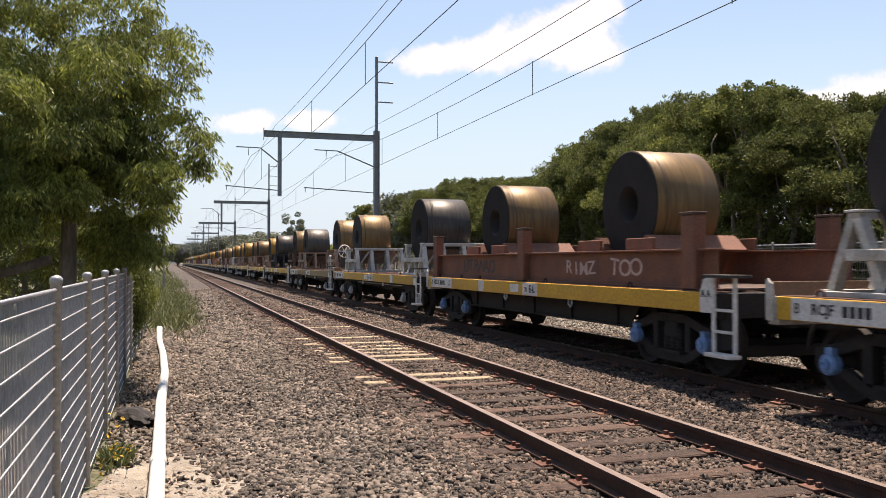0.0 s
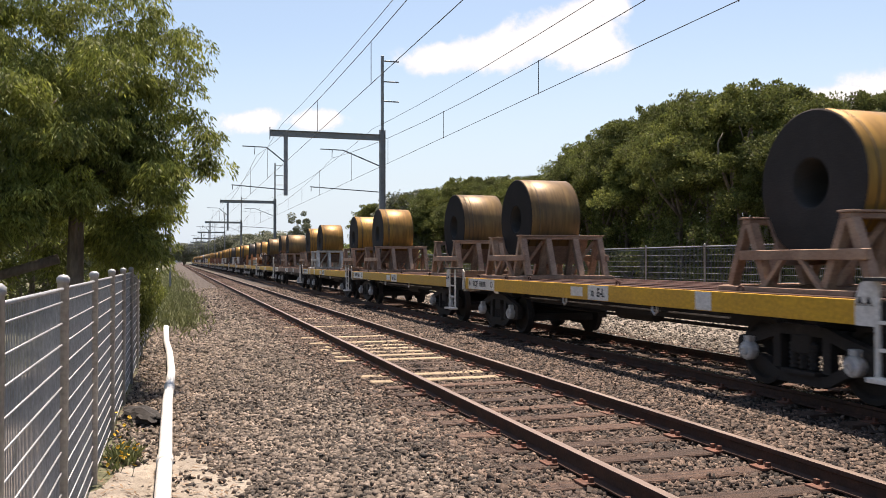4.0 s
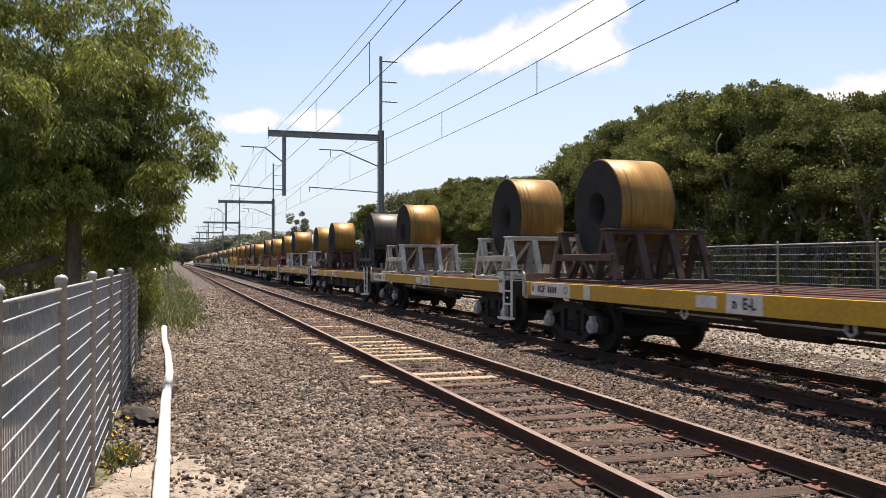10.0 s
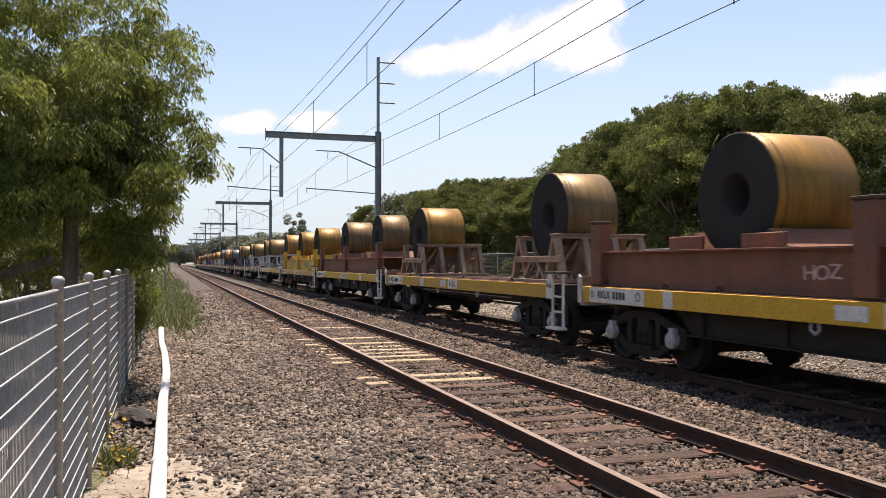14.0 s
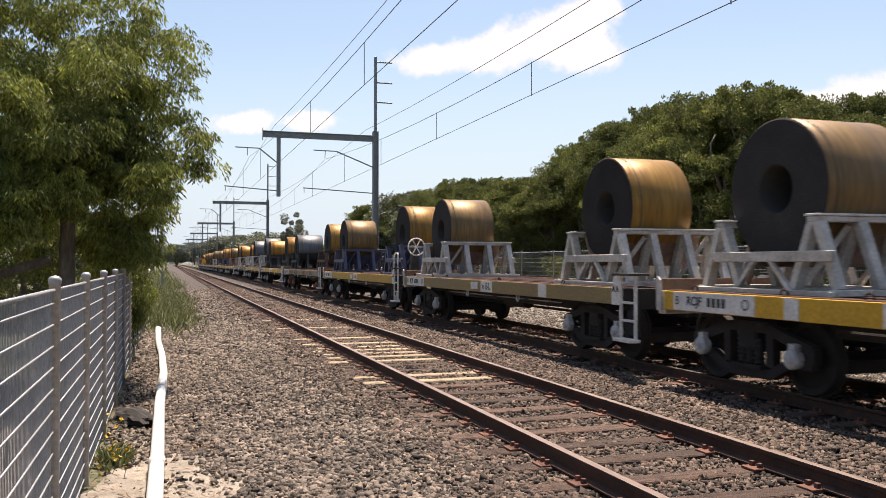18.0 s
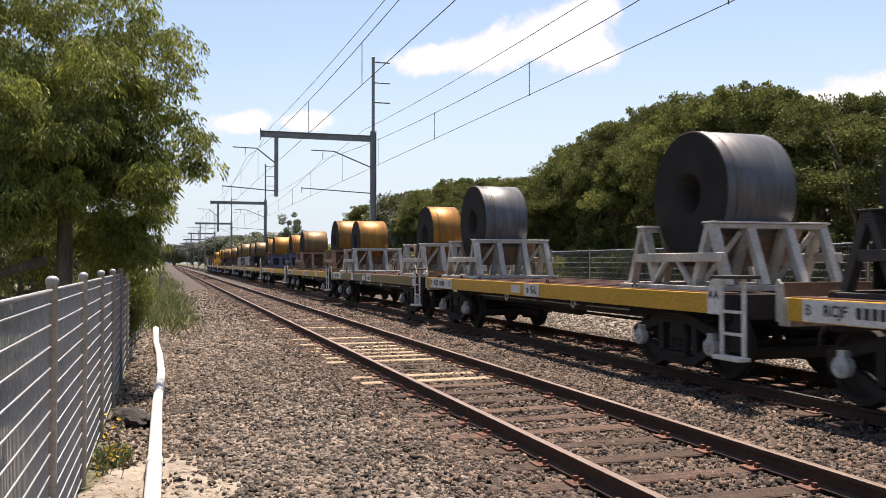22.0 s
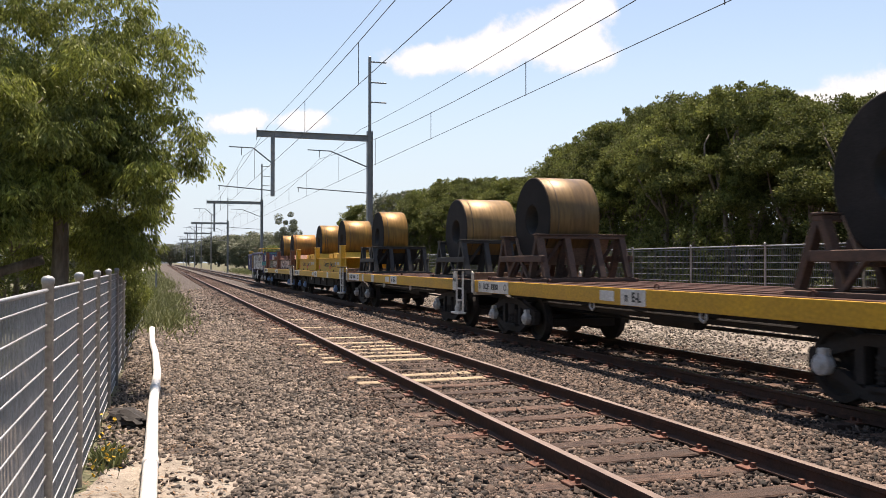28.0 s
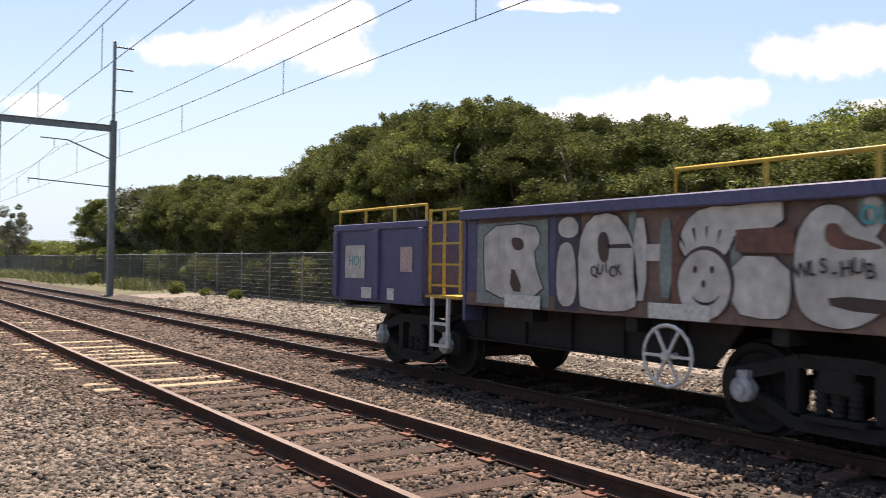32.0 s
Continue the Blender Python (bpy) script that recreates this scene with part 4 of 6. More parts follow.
def saddle_block(paint, q):
    bm = bmesh.new()
    beam(bm, (0, -q * 0.42, 0.12), (0, 0.0, 0.82), 1.7, 0.06)
    beam(bm, (0, 0.0, 0.82), (0, q * 0.32, 0.58), 1.7, 0.04)
    for x in (-0.95, 0.95):
        box(bm, x - 0.03, x + 0.03, -0.42, 0.42, 0.58, 0.78, 0.01)
    return finish(bm, "saddle_block", paint)


def flat_wagon(k, sill="yellow", caps="axlewhite", wheel=None, scrawl=False):
    w = thing("flat_wagon", cached("underframe", underframe_mesh), pose(0, 0, 0), ("graffiti-covered rusty ochre" if sill == "tagged" else "dull olive-yellow" if sill == "dullyellow" else "brown" if sill == "brown" else "yellow") + "-sided bogie flat wagon of a freight train", "flat wagon", "wagons of the train")
    # skeletal deck: daylight falls between the boards
    for x, half in ((-1.20, 0.13), (-0.66, 0.085), (-0.20, 0.10), (0.20, 0.10), (0.66, 0.085), (1.20, 0.13)):
        part("deck_board", block(-half, half, 0.62, 13.55, 1.12, DECK + 0.012, "deckred", 0.006), w, pose(x, 0, 0))
    for s in (-1, 1):
        part("side_sill", sill_mesh(sill, s), w)
        if k in TROUGHS or k == 12:
            part("girder", girder_mesh(2.95, 11.15, 0.57, 0.928), w, pose(s * 1.04, 0, 0))
    for y in (0.55, 13.62):
        part("headstock", block(-1.36, 1.36, -0.09, 0.09, 0.86, DECK - 0.004, "dirtywhite" if y > 5 else "black", 0.01), w, pose(0, y, 0))
    bogie(w, 2.05, caps)
    bogie(w, 12.05, caps)
    for s in (-1, 1):
        ladder_parts(w, 0, s, wheel if s < 0 else None)
        part("end_bracket", corner_mesh("dirtywhite", 0.45), w, pose(s * 1.386, 13.70, 0.91, 0, 0, 180))
    for y, q in ((0.35, -1), (13.82, 1)):
        part("brake_hose", cached(("hose", q), lambda: hose(q)), w, pose(-0.45 * q, y, 0.85))
    for y in (1.0, 3.0, 6.2, 9.9, 11.2, 13.0):
        part("lashing_ring", cached("lashing_ring", lashing_ring), w, pose(-1.22, y, DECK + 0.012))
    if scrawl:
        for i, (text, y) in enumerate((("ZONE", 10.4), ("KSW", 8.6), ("ENKS", 5.6), ("SOR", 3.4), ("EN", 1.9))):
            part("graffiti", lettering(text, 0.27, ("sprayblack", "sprayblack", "plate", "sprayblack", "sprayteal")[i], 0.001, 0.004, 1.8), w, sideways(-1.374, y, 1.06))
    else:
        sign(w, 6.62, 0.72, "E-L  n" if k in (8, 9, 17) else "EL TI" if k == 12 else "n  E-L")
        sign(w, 7.42, 0.46, "", 0.985, DECK - 0.05)
        if k % 3 == 0:
            sign(w, 9.4, 0.34)
        if k % 3 == 1:
            sign(w, 3.6, 0.36)
        if k % 4 == 2:
            sign(w, 10.9, 0.24)
    part("end_board", block(-1.33, 1.33, -0.02, 0.02, 0.0, 0.17, "brown", 0.004), w, pose(0, 13.66, DECK + 0.002))
    e = sign(w, 12.42, 1.75)
    if scrawl:
        part("graffiti", lettering("TNeGRNNY", 0.25, "sprayblack", 0.001, 0.0, 1.25), w, sideways(-1.381, 12.42, 1.06))
    else:
        number_bars(w, 12.42, code="RKLX" if k in TROUGHS else "RCJF")
    part("panel_frame", lettering("O", 0.2, "letter", 0.001), w, sideways(-1.381, 11.72, 1.065))
    # tie-down hooks and small white lugs under the sill
    for y in (4.9, 8.0):
        h = part("tow_hook", cached("tow_hook", tow_hook), w, pose(-1.33, y, 0.93))
    return runs(w, k * PITCH)


def hose(q):
    bm = bmesh.new()
    tube(bm, [(0, -0.05 * q, 0.0), (0, 0.12 * q, -0.02), (0, 0.22 * q, -0.14), (0, 0.24 * q, -0.30), (0, 0.30 * q, -0.38)], 0.028, 7)
    return finish(bm, "brake_hose", "black", True)


def lashing_ring():
    bm = bmesh.new()
    tube(bm, [(0, -0.06, 0), (0, -0.05, 0.05), (0, 0.0, 0.075), (0, 0.05, 0.05), (0, 0.06, 0)], 0.014, 6)
    return finish(bm, "lashing_ring", "deckred", True)


def tow_hook():
    bm = bmesh.new()
    tube(bm, [(0, -0.06, 0), (0, -0.07, -0.08), (0, 0.0, -0.13), (0, 0.07, -0.08), (0, 0.06, 0)], 0.018, 6)
    return finish(bm, "tow_hook", "axlewhite", True)


# Each wagon: cradle paints and coils at its leading and trailing end (colour, radius, length).
W, TN, DR, CH, BL = "dirtywhite", "tan", "darkrust", "charcoal", "bluepaint"
LOADS = {
    -2: (W, ("brown", 0.95, 1.2), W, ("dark", 0.95, 1.2)),
    -1: (W, ("brown", 0.95, 1.2), W, ("dark", 0.97, 1.25)),
    1: (W, ("dark", 0.95, 1.40), W, ("brown", 0.95, 1.25)),
    2: (TN, ("brown", 0.95, 1.25), TN, ("dark", 0.93, 1.25)),
    3: (DR, ("brown", 0.945, 1.2), CH, ("dark", 0.95, 1.15)),
    4: (TN, ("ochre", 0.92, 1.2), TN, ("brown", 0.92, 1.2)),
    5: (TN, ("brown", 0.92, 1.2), TN, ("ochre", 0.97, 1.2)),
    6: (TN, ("ochre", 0.95, 1.25), W, ("ochre", 0.96, 1.15)),
    7: (TN, ("ochre", 0.95, 1.1), TN, ("brown", 0.92, 1.2)),
    8: (DR, ("brown", 0.95, 1.15), DR, ("brown", 0.94, 0.95)),
    10: (CH, ("dark", 0.93, 1.15), DR, ("ochre", 0.93, 1.1)),
    11: (W, ("ochre", 0.95, 1.1), W, ("ochre", 0.95, 1.1)),
    12: (CH, ("dark", 0.93, 1.45), DR, ("ochre", 0.95, 1.05)),
    13: (W, ("ochre", 0.93, 1.2), W, ("ochre", 0.95, 1.15)),
    15: (TN, ("brown", 0.92, 1.15), TN, ("ochre", 0.88, 1.25)),
    18: (W, ("ochre", 0.93, 1.25), W, ("brown", 0.91, 1.35)),
    19: (W, ("ochre", 0.92, 1.2), W, ("brown", 0.90, 1.3)),
    20: (BL, ("ochre", 0.93, 1.1), BL, ("brown", 0.92, 1.35)),
    21: (DR, ("ochre", 0.93, 1.15), CH, ("grey", 0.86, 1.5)),
    22: (CH, ("orange", 0.86, 1.5), CH, ("orange", 0.84, 1.5)),
    23: (W, ("grey", 0.95, 1.2), W, ("grey", 0.95, 1.15)),
    24: (W, ("orange", 0.88, 0.95), W, ("orange", 0.88, 1.2)),
    25: (TN, ("ochre", 0.945, 1.2), TN, ("brown", 0.90, 1.35)),
    26: (BL, ("orange", 0.88, 1.4), BL, ("orange", 0.92, 1.2)),
    27: (CH, ("orange", 0.92, 1.15), CH, ("brown", 0.90, 1.05)),
    28: (W, ("brown", 0.90, 1.15), W, ("brown", 0.95, 1.2)),
    29: (DR, ("brown", 0.92, 1.25), DR, ("brown", 0.90, 1.15)),
    30: (CH, ("brown", 0.86, 1.4), CH, ("ochre", 0.92, 0.95)),
}
TROUGHS = {
    0: ("redrust", ("brown", 0.93, 1.2), ("brown", 0.90, 1.3), (("UTRWAO", 10.2, 0.42, "sprayblack", None), ("TOO", 3.3, 0.40, "spraypink", None), ("RIMZ", 4.9, 0.34, "spraypink", None))),
    9: ("orange", ("ochre", 0.90, 1.1), ("brown", 0.93, 1.05), (("KOTSER", 10.0, 0.50, "spraygrey", "spray"), ("EJOOSC", 4.5, 0.58, "spraygrey", "spray"))),
    14: ("redrust", ("ochre", 0.93, 1.1), ("ochre", 0.88, 1.35), (("HOZ", 8.1, 0.24, "spraypink", None),)),
    16: ("redrust", ("brown", 0.90, 1.1), ("brown", 0.90, 1.2), ()),
    17: ("troughyellow", ("ochre", 0.93, 1.2), ("ochre", 0.92, 1.2), (("ANH EN", 10.4, 0.36, "spraygrey", None), ("MUSK", 4.6, 0.36, "spraygrey", None))),
    31: ("troughyellow", ("ochre", 0.90, 1.2), ("ochre", 0.92, 1.05), (("CAMTO!", 5.15, 0.25, "sprayblack", None), ("SMILE!", 3.55, 0.26, "sprayblack", None), ("CAMTO!", 11.3, 0.25, "redrust", None), ("SMILE!", 9.85, 0.24, "sprayblack", None))),
    32: ("redrust", ("orange", 0.81, 1.35, 0.45), ("ochre", 0.87, 1.05), (("KOTORS", 4.2, 0.56, "spraypink", "sprayblack"), ("KTPES", 8.95, 0.42, "spray", "sprayblack"))),
}
HANDWHEELS = {2: "white", 8: "plate", 9: "white", 20: "white", 27: "plate"}


def train():
    for k, (pa, ca, pb, cb) in LOADS.items():
        flat_wagon(k, "tagged" if k == 21 else "brown" if k == 7 else "dullyellow" if k in (2, 19, 24) else "yellow", "axlerust" if k == 21 else "axleblue" if k == -1 else "axlewhite", HANDWHEELS.get(k), k == 21)
        for paint, (colour, r, length), y in ((pa, ca, 2.30), (pb, cb, PITCH - 2.30)):
            cradle(k * PITCH + y, paint, k in (22, 26))
            z = 2.17 + math.sqrt(max(0.06, r * r - 0.83 ** 2))
            coil(k * PITCH + y, colour, r, length, z, f"on a {CRADLE_WORDS[paint].split()[-2 if len(CRADLE_WORDS[paint].split()) > 1 else -1]} cradle")
    for k, (paint, ca, cb, tags) in TROUGHS.items():
        flat_wagon(k, "yellow", "axlerust" if k == 17 else "axleblue" if k in (0, 31, 32) else "axlewhite", HANDWHEELS.get(k))
        trough(k * PITCH, paint, tags)
        for (colour, r, length, *shift), y in ((ca, 4.0), (cb, 10.2)):
            coil(k * PITCH + y + sum(shift), colour, r, length, 1.66 + r, f"in a {TROUGH_WORDS[paint]} trough", 0.05)


train()


# ---- the gondola at the tail ----
def splash(points, ink, rounds=2):
    """A flat patch of paint on a side wall: corners in (y, z), rounded off."""
    p = [Vector(q) for q in points]
    for _ in range(rounds):
        p = [q for a, b in zip(p, p[1:] + p[:1]) for q in (a * 0.75 + b * 0.25, a * 0.25 + b * 0.75)]
    bm = bmesh.new()
    a = [bm.verts.new((-0.001, q.x, q.y)) for q in p]
    b = [bm.verts.new((0.001, q.x, q.y)) for q in p]
    bm.faces.new(a)
    bm.faces.new(b[::-1])
    for i in range(len(p)):
        k = (i + 1) % len(p)
        bm.faces.new((a[i], a[k], b[k], b[i]))
    return finish(bm, "paint", ink)


def gondola():
    k = 33 * PITCH
    g = thing("open_gondola_wagon", None, pose(0, 0, 0), "faded blue open gondola wagon covered in pale graffiti", "gondola wagon", "wagons of the train")
    zb, zt = 1.16, 2.36
    x = 1.36
    part("centre_sill", block(-0.3, 0.3, 0.4, 10.8, 0.75, 1.1, "black"), g)
    for y in (1.0, 2.4, 4.2, 5.9, 7.6, 9.3, 10.6):
        part("cross_bearer", block(-1.3, 1.3, -0.08, 0.08, 0.92, 1.118, "black"), g, pose(0, y, 0))
    bm = bmesh.new()
    tube(bm, [(-0.6, 5.2, 0.74), (-0.6, 6.6, 0.74)], 0.14, 12)
    part("brake_cylinder", finish(bm, "brake_cylinder", "black", False), g)
    for y0, y1 in ((0.0, 0.6), (10.7, 11.5)):
        part("coupler", block(-0.14, 0.14, y0, y1, 0.70, 0.96, "black", 0.03), g)
    for s in (-1, 1):
        part("girder", girder_mesh(2.95, 7.75, 0.62, 1.06), g, pose(s * 1.04, 0, 0))
    bogie(g, 2.0, "axlewhite")
    bogie(g, 8.8, "axlewhite")
    for s in (-1, 1):
        part("side_wall", block(-0.02, 0.02, 0.55, 7.15, zb, zt - 0.05, "panelbrown"), g, pose(s * (x - 0.05), 0, 0))
        part("top_rail", block(-0.08, 0.08, 0.47, 7.23, zt - 0.14, zt, "wagonblue", 0.015), g, pose(s * (x - 0.01), 0, 0))
        part("bottom_rail", block(-0.03, 0.03, 0.5, 7.2, zb - 0.08, zb + 0.10, "panelbrown" if s < 0 else "wagonblue", 0.006), g, pose(s * (x - 0.044), 0, 0))
        for y in (0.62, 1.6, 2.85, 4.15, 5.42, 7.02):
            wide = 0.10 if y in (0.62, 7.02) else 0.055
            part("rib", block(-0.02, 0.02, -wide, wide, zb + 0.101, zt - 0.141, "spraygrey" if y in (4.15, 2.85, 1.6) and s < 0 else "wagonblue", 0.006), g, pose(s * (x - 0.033), y, 0))
    part("floor", block(-x + 0.1, x - 0.1, 0.5, 10.9, zb - 0.04, zb, "darkrust"), g)
    for y in (0.52, 7.18):
        e = part("end_wall", block(-x, x, -0.03, 0.03, zb - 0.3, zt - 0.01, "wagonblue"), g, pose(0, y, 0))
        if y < 1:
            for q in (-0.95, -0.3, 0.35, 1.0):
                part("rib", block(-0.06, 0.06, -0.06, 0.0, zb - 0.3, zt - 0.05, "wagonblue", 0.01), e, pose(q, -0.03, 0))
            for q in (-1.15, -0.62, 0.72):
                part("white_plate", block(-0.07, 0.07, -0.006, 0, 1.72, 2.12, "white"), e, pose(q, -0.032, 0))
            part("white_plate", block(-0.16, 0.16, -0.006, 0, 1.62, 1.78, "white"), e, pose(0.05, -0.032, 0))
            front = Matrix.Translation((0.05, -0.045, 2.0)) @ pose(0, 0, 0, 90, 0, 0)
            part("graffiti", lettering("UONK", 0.38, "sprayteal", 0.001, 0.010), e, front)
            part("graffiti", lettering("SOR", 0.2, "sprayteal", 0.001, 0.002), e, Matrix.Translation((-1.1, -0.045, 2.2)) @ pose(0, 0, 0, 90, 0, 0))
            part("graffiti", lettering("ESKS", 0.32, "sprayteal", 0.001, 0.006, 1.2), e, Matrix.Translation((-0.65, -0.045, 1.2)) @ pose(0, 0, 0, 90, 0, 0))
            part("graffiti", lettering("RSO", 0.34, "sprayteal", 0.001, 0.03, 0.8), e, Matrix.Translation((-1.16, -0.045, 1.52)) @ pose(0, 0, 0, 90, 0, 0))
            part("graffiti", lettering("noneh", 0.2, "sprayteal", 0.001, 0.006, 1.6), e, Matrix.Translation((-0.5, -0.045, 2.27)) @ pose(0, 0, 0, 90, 0, 0))
            part("graffiti", lettering("SOT", 0.2, "sprayteal", 0.001, 0.006, 1.3), e, Matrix.Translation((0.2, -0.045, 1.5)) @ pose(0, 0, 0, 90, 0, 0))
    # the short end compartment
    tail = part("end_compartment", block(-x, -x + 0.06, 8.15, 10.95, zb - 0.15, zt - 0.10, "wagonblue", 0.004), g)
    part("far_side", block(x - 0.06, x, 8.15, 10.95, zb - 0.15, zt - 0.10, "wagonblue", 0.004), tail)
    for y in (8.15, 10.89):
        part("end_panel", block(-x + 0.061, x - 0.061, y, y + 0.06, zb - 0.15, zt - 0.102, "wagonblue"), tail)
    part("top_rail", block(-x - 0.03, -x + 0.09, 8.1, 11.0, zt - 0.20, zt - 0.09, "wagonblue", 0.012), tail)
    for y in (8.22, 9.5, 10.88):
        part("rib", block(-0.05, 0.03, -0.07, 0.07, zb - 0.1, zt - 0.2, "wagonblue", 0.01), tail, pose(-x - 0.01, y, 0))
    part("pale_notice", block(-0.004, 0, -0.33, 0.33, 1.38, 1.92, "spray"), tail, pose(-x - 0.006, 10.25, 0))
    part("graffiti", lettering("HOJ", 0.24, "sprayteal", 0.001, 0.0), tail, sideways(-x - 0.012, 10.25, 1.66))
    part("red_notice", block(-0.004, 0, -0.17, 0.17, 1.5, 1.88, "spraypink"), tail, pose(-x - 0.006, 8.65, 0))
    part("white_plate", block(-0.01, 0, -0.16, 0.16, 1.06, 1.24, "white"), tail, pose(-x - 0.004, 9.85, 0))
    part("white_plate", block(-0.01, 0, -0.10, 0.10, 1.06, 1.24, "white"), tail, pose(-x - 0.004, 9.1, 0))
    # yellow access ladder and guard rails
    for y0, y1, z in ((0.45, 3.6, 2.62), (8.2, 10.9, 2.50)):
        for s in (-1, 1):
            bm = bmesh.new()
            tube(bm, [(s * (x - 0.05), y0, z), (s * (x - 0.05), y1, z), (s * (x - 0.05), y1 + 0.0, zt - 0.1)], 0.024, 6)
            part("guard_rail", finish(bm, "guard_rail", "railyellow", True), g)
            for y in np.linspace(y0, y1, 4)[:-1]:
                part("guard_post", bar((s * (x - 0.05), float(y), zt - 0.1), (s * (x - 0.05), float(y), z), 0.035, 0.035, "railyellow"), g)
    bm = bmesh.new()
    tube(bm, [(-x + 0.05, 0.45, 2.62), (x - 0.05, 0.45, 2.62)], 0.024, 6)
    part("guard_rail", finish(bm, "guard_rail", "railyellow", True), g)
    for y in (7.32, 7.72, 8.08):
        part("ladder_post", bar((-x + 0.04, y, 1.2), (-x + 0.04, y, 2.42), 0.034, 0.034, "railyellow"), g)
    for z in (1.32, 1.62, 1.92, 2.22, 2.40):
        part("ladder_rung", bar((-x + 0.04, 7.32, z), (-x + 0.04, 8.08, z), 0.03, 0.03, "railyellow"), g)
    part("platform", block(-x, x, 7.3, 8.14, 1.14, 1.18, "railyellow"), g)
    for y in (7.55, 7.95):
        part("step_stile", bar((-x, y, 0.45), (-x, y, 1.15), 0.04, 0.05, "white"), g)
    for z in (0.47, 0.78):
        part("step_rung", bar((-x, 7.55, z), (-x, 7.95, z), 0.05, 0.04, "white"), g)
    # white handbrake wheel low on the side
    wheel_parts(g, "white", 0.31, pose(-x - 0.06, 3.6, 0.72))
    part("wheel_bracket", bar((-x - 0.02, 3.6, 0.72), (-x + 0.1, 3.6, 1.1), 0.06, 0.06, "black"), g)
    # pale bubble letters with dark outlines, painted over the wall and its ribs
    def paint(points, ink, layer, rounds=2, name="graffiti"):
        part(name, splash(points, ink, rounds), g, pose(-x + 0.008 - 0.003 * layer, 0, 0))

    def oval(y, z, ry, rz, ink, layer, n=14):
        paint([(y + ry * math.cos(2 * math.pi * i / n), z + rz * math.sin(2 * math.pi * i / n)) for i in range(n)], ink, layer, 1)

    def letter(points, layer=1, rounds=2):
        cy, cz = sum(p[0] for p in points) / len(points), sum(p[1] for p in points) / len(points)
        paint([(cy + (y - cy) * 1.045, cz + (z - cz) * 1.035) for y, z in points], "spraybrown", layer, rounds, "graffiti_outline")
        paint(points, "spray", layer + 1, rounds)

    paint([(6.9, 1.12), (6.9, 2.16), (5.5, 2.18), (5.46, 1.12)], "spraygrey", 0, 0)
    paint([(5.36, 1.10), (5.36, 2.2), (4.95, 2.2), (4.95, 1.10)], "spraydark", 0, 0)
    letter([(6.74, 2.12), (5.75, 2.14), (5.60, 1.94), (5.78, 1.74), (5.50, 1.22), (6.68, 1.20), (6.74, 1.6)], 1, 1)
    paint([(6.20, 1.98), (5.95, 1.96), (5.92, 1.82), (6.12, 1.80)], "spraybrown", 3)
    paint([(6.16, 1.66), (5.92, 1.28), (6.20, 1.30)], "spraybrown", 3, 1)
    letter([(5.32, 2.14), (5.10, 2.22), (4.94, 2.08), (5.02, 1.94), (5.28, 1.96)], 1, 3)
    letter([(5.32, 1.84), (5.14, 1.92), (5.02, 1.80), (4.97, 1.16), (5.34, 1.14)], 1)
    letter([(4.94, 1.22), (4.97, 1.86), (4.80, 2.18), (4.42, 2.22), (4.20, 2.02), (4.10, 1.80), (4.03, 1.22), (4.30, 1.12), (4.90, 1.14)], 1, 1)
    paint([(4.66, 1.98), (4.52, 2.02), (4.46, 1.86), (4.50, 1.64), (4.64, 1.70)], "spraybrown", 3)
    paint([(4.50, 1.86), (4.18, 1.87), (4.10, 1.78), (4.14, 1.82), (4.50, 1.82)], "spraybrown", 3, 0)
    for y0, y1, z0, z1 in ((4.12, 3.94, 1.26, 2.14), (3.76, 3.60, 1.30, 2.12), (4.00, 3.66, 1.68, 1.86)):
        paint([(y0, z0), (y0, z1), (y1, z1), (y1, z0)], "spraygrey" if y0 < 3.9 else "spray", 2 if z0 < 1.6 else 1, 1)
    paint([(3.58, 1.14), (3.66, 1.9), (3.52, 2.14), (3.40, 2.14), (3.44, 1.14)], "sprayrust", 1, 1)
    letter([(3.52, 1.76), (3.46, 2.06), (3.22, 2.22), (2.78, 2.20), (2.36, 2.29), (2.34, 1.98), (2.86, 1.97), (2.90, 1.76), (3.20, 1.66)], 1, 1)
    letter([(2.90, 1.74), (2.28, 1.72), (2.26, 1.24), (2.44, 1.14), (2.90, 1.20)], 1, 1)
    paint([(2.84, 1.98), (2.24, 2.00), (2.22, 1.75), (2.84, 1.77)], "sprayrust", 3, 0)
    oval(3.19, 1.47, 0.35, 0.37, "spraybrown", 4)
    oval(3.20, 1.45, 0.32, 0.35, "spray", 5)
    for dy, dz in ((0.10, 0.08), (-0.10, 0.08), (0.0, -0.06)):
        oval(3.20 + dy, 1.52 + dz, 0.028, 0.04, "spraybrown", 6, 8)
    paint([(3.36, 1.36), (3.26, 1.28), (3.10, 1.28), (2.98, 1.38), (3.10, 1.25), (3.26, 1.25)], "sprayblack", 6, 1)
    for i, a in enumerate((-42, -22, -4, 14, 34)):
        dy, dz = math.sin(radians(a)), math.cos(radians(a))
        paint([(3.20 + dy * 0.40, 1.46 + dz * 0.42), (3.22 + dy * 0.52, 1.46 + dz * 0.56), (3.19 + dy * 0.52, 1.46 + dz * 0.57)], "sprayblack", 4, 0)
    letter([(2.22, 1.30), (2.24, 1.86), (2.06, 2.16), (1.80, 2.18), (1.62, 1.98), (1.34, 1.76), (1.30, 1.40), (1.66, 1.10), (2.04, 1.14)], 1)
    paint([(1.96, 2.00), (1.82, 2.02), (1.76, 1.90), (1.50, 1.84), (1.40, 1.78), (1.92, 1.78)], "sprayrust", 3)
    paint([(1.92, 1.40), (1.20, 1.36), (1.14, 1.24), (1.88, 1.28)], "spraybrown", 3, 1)
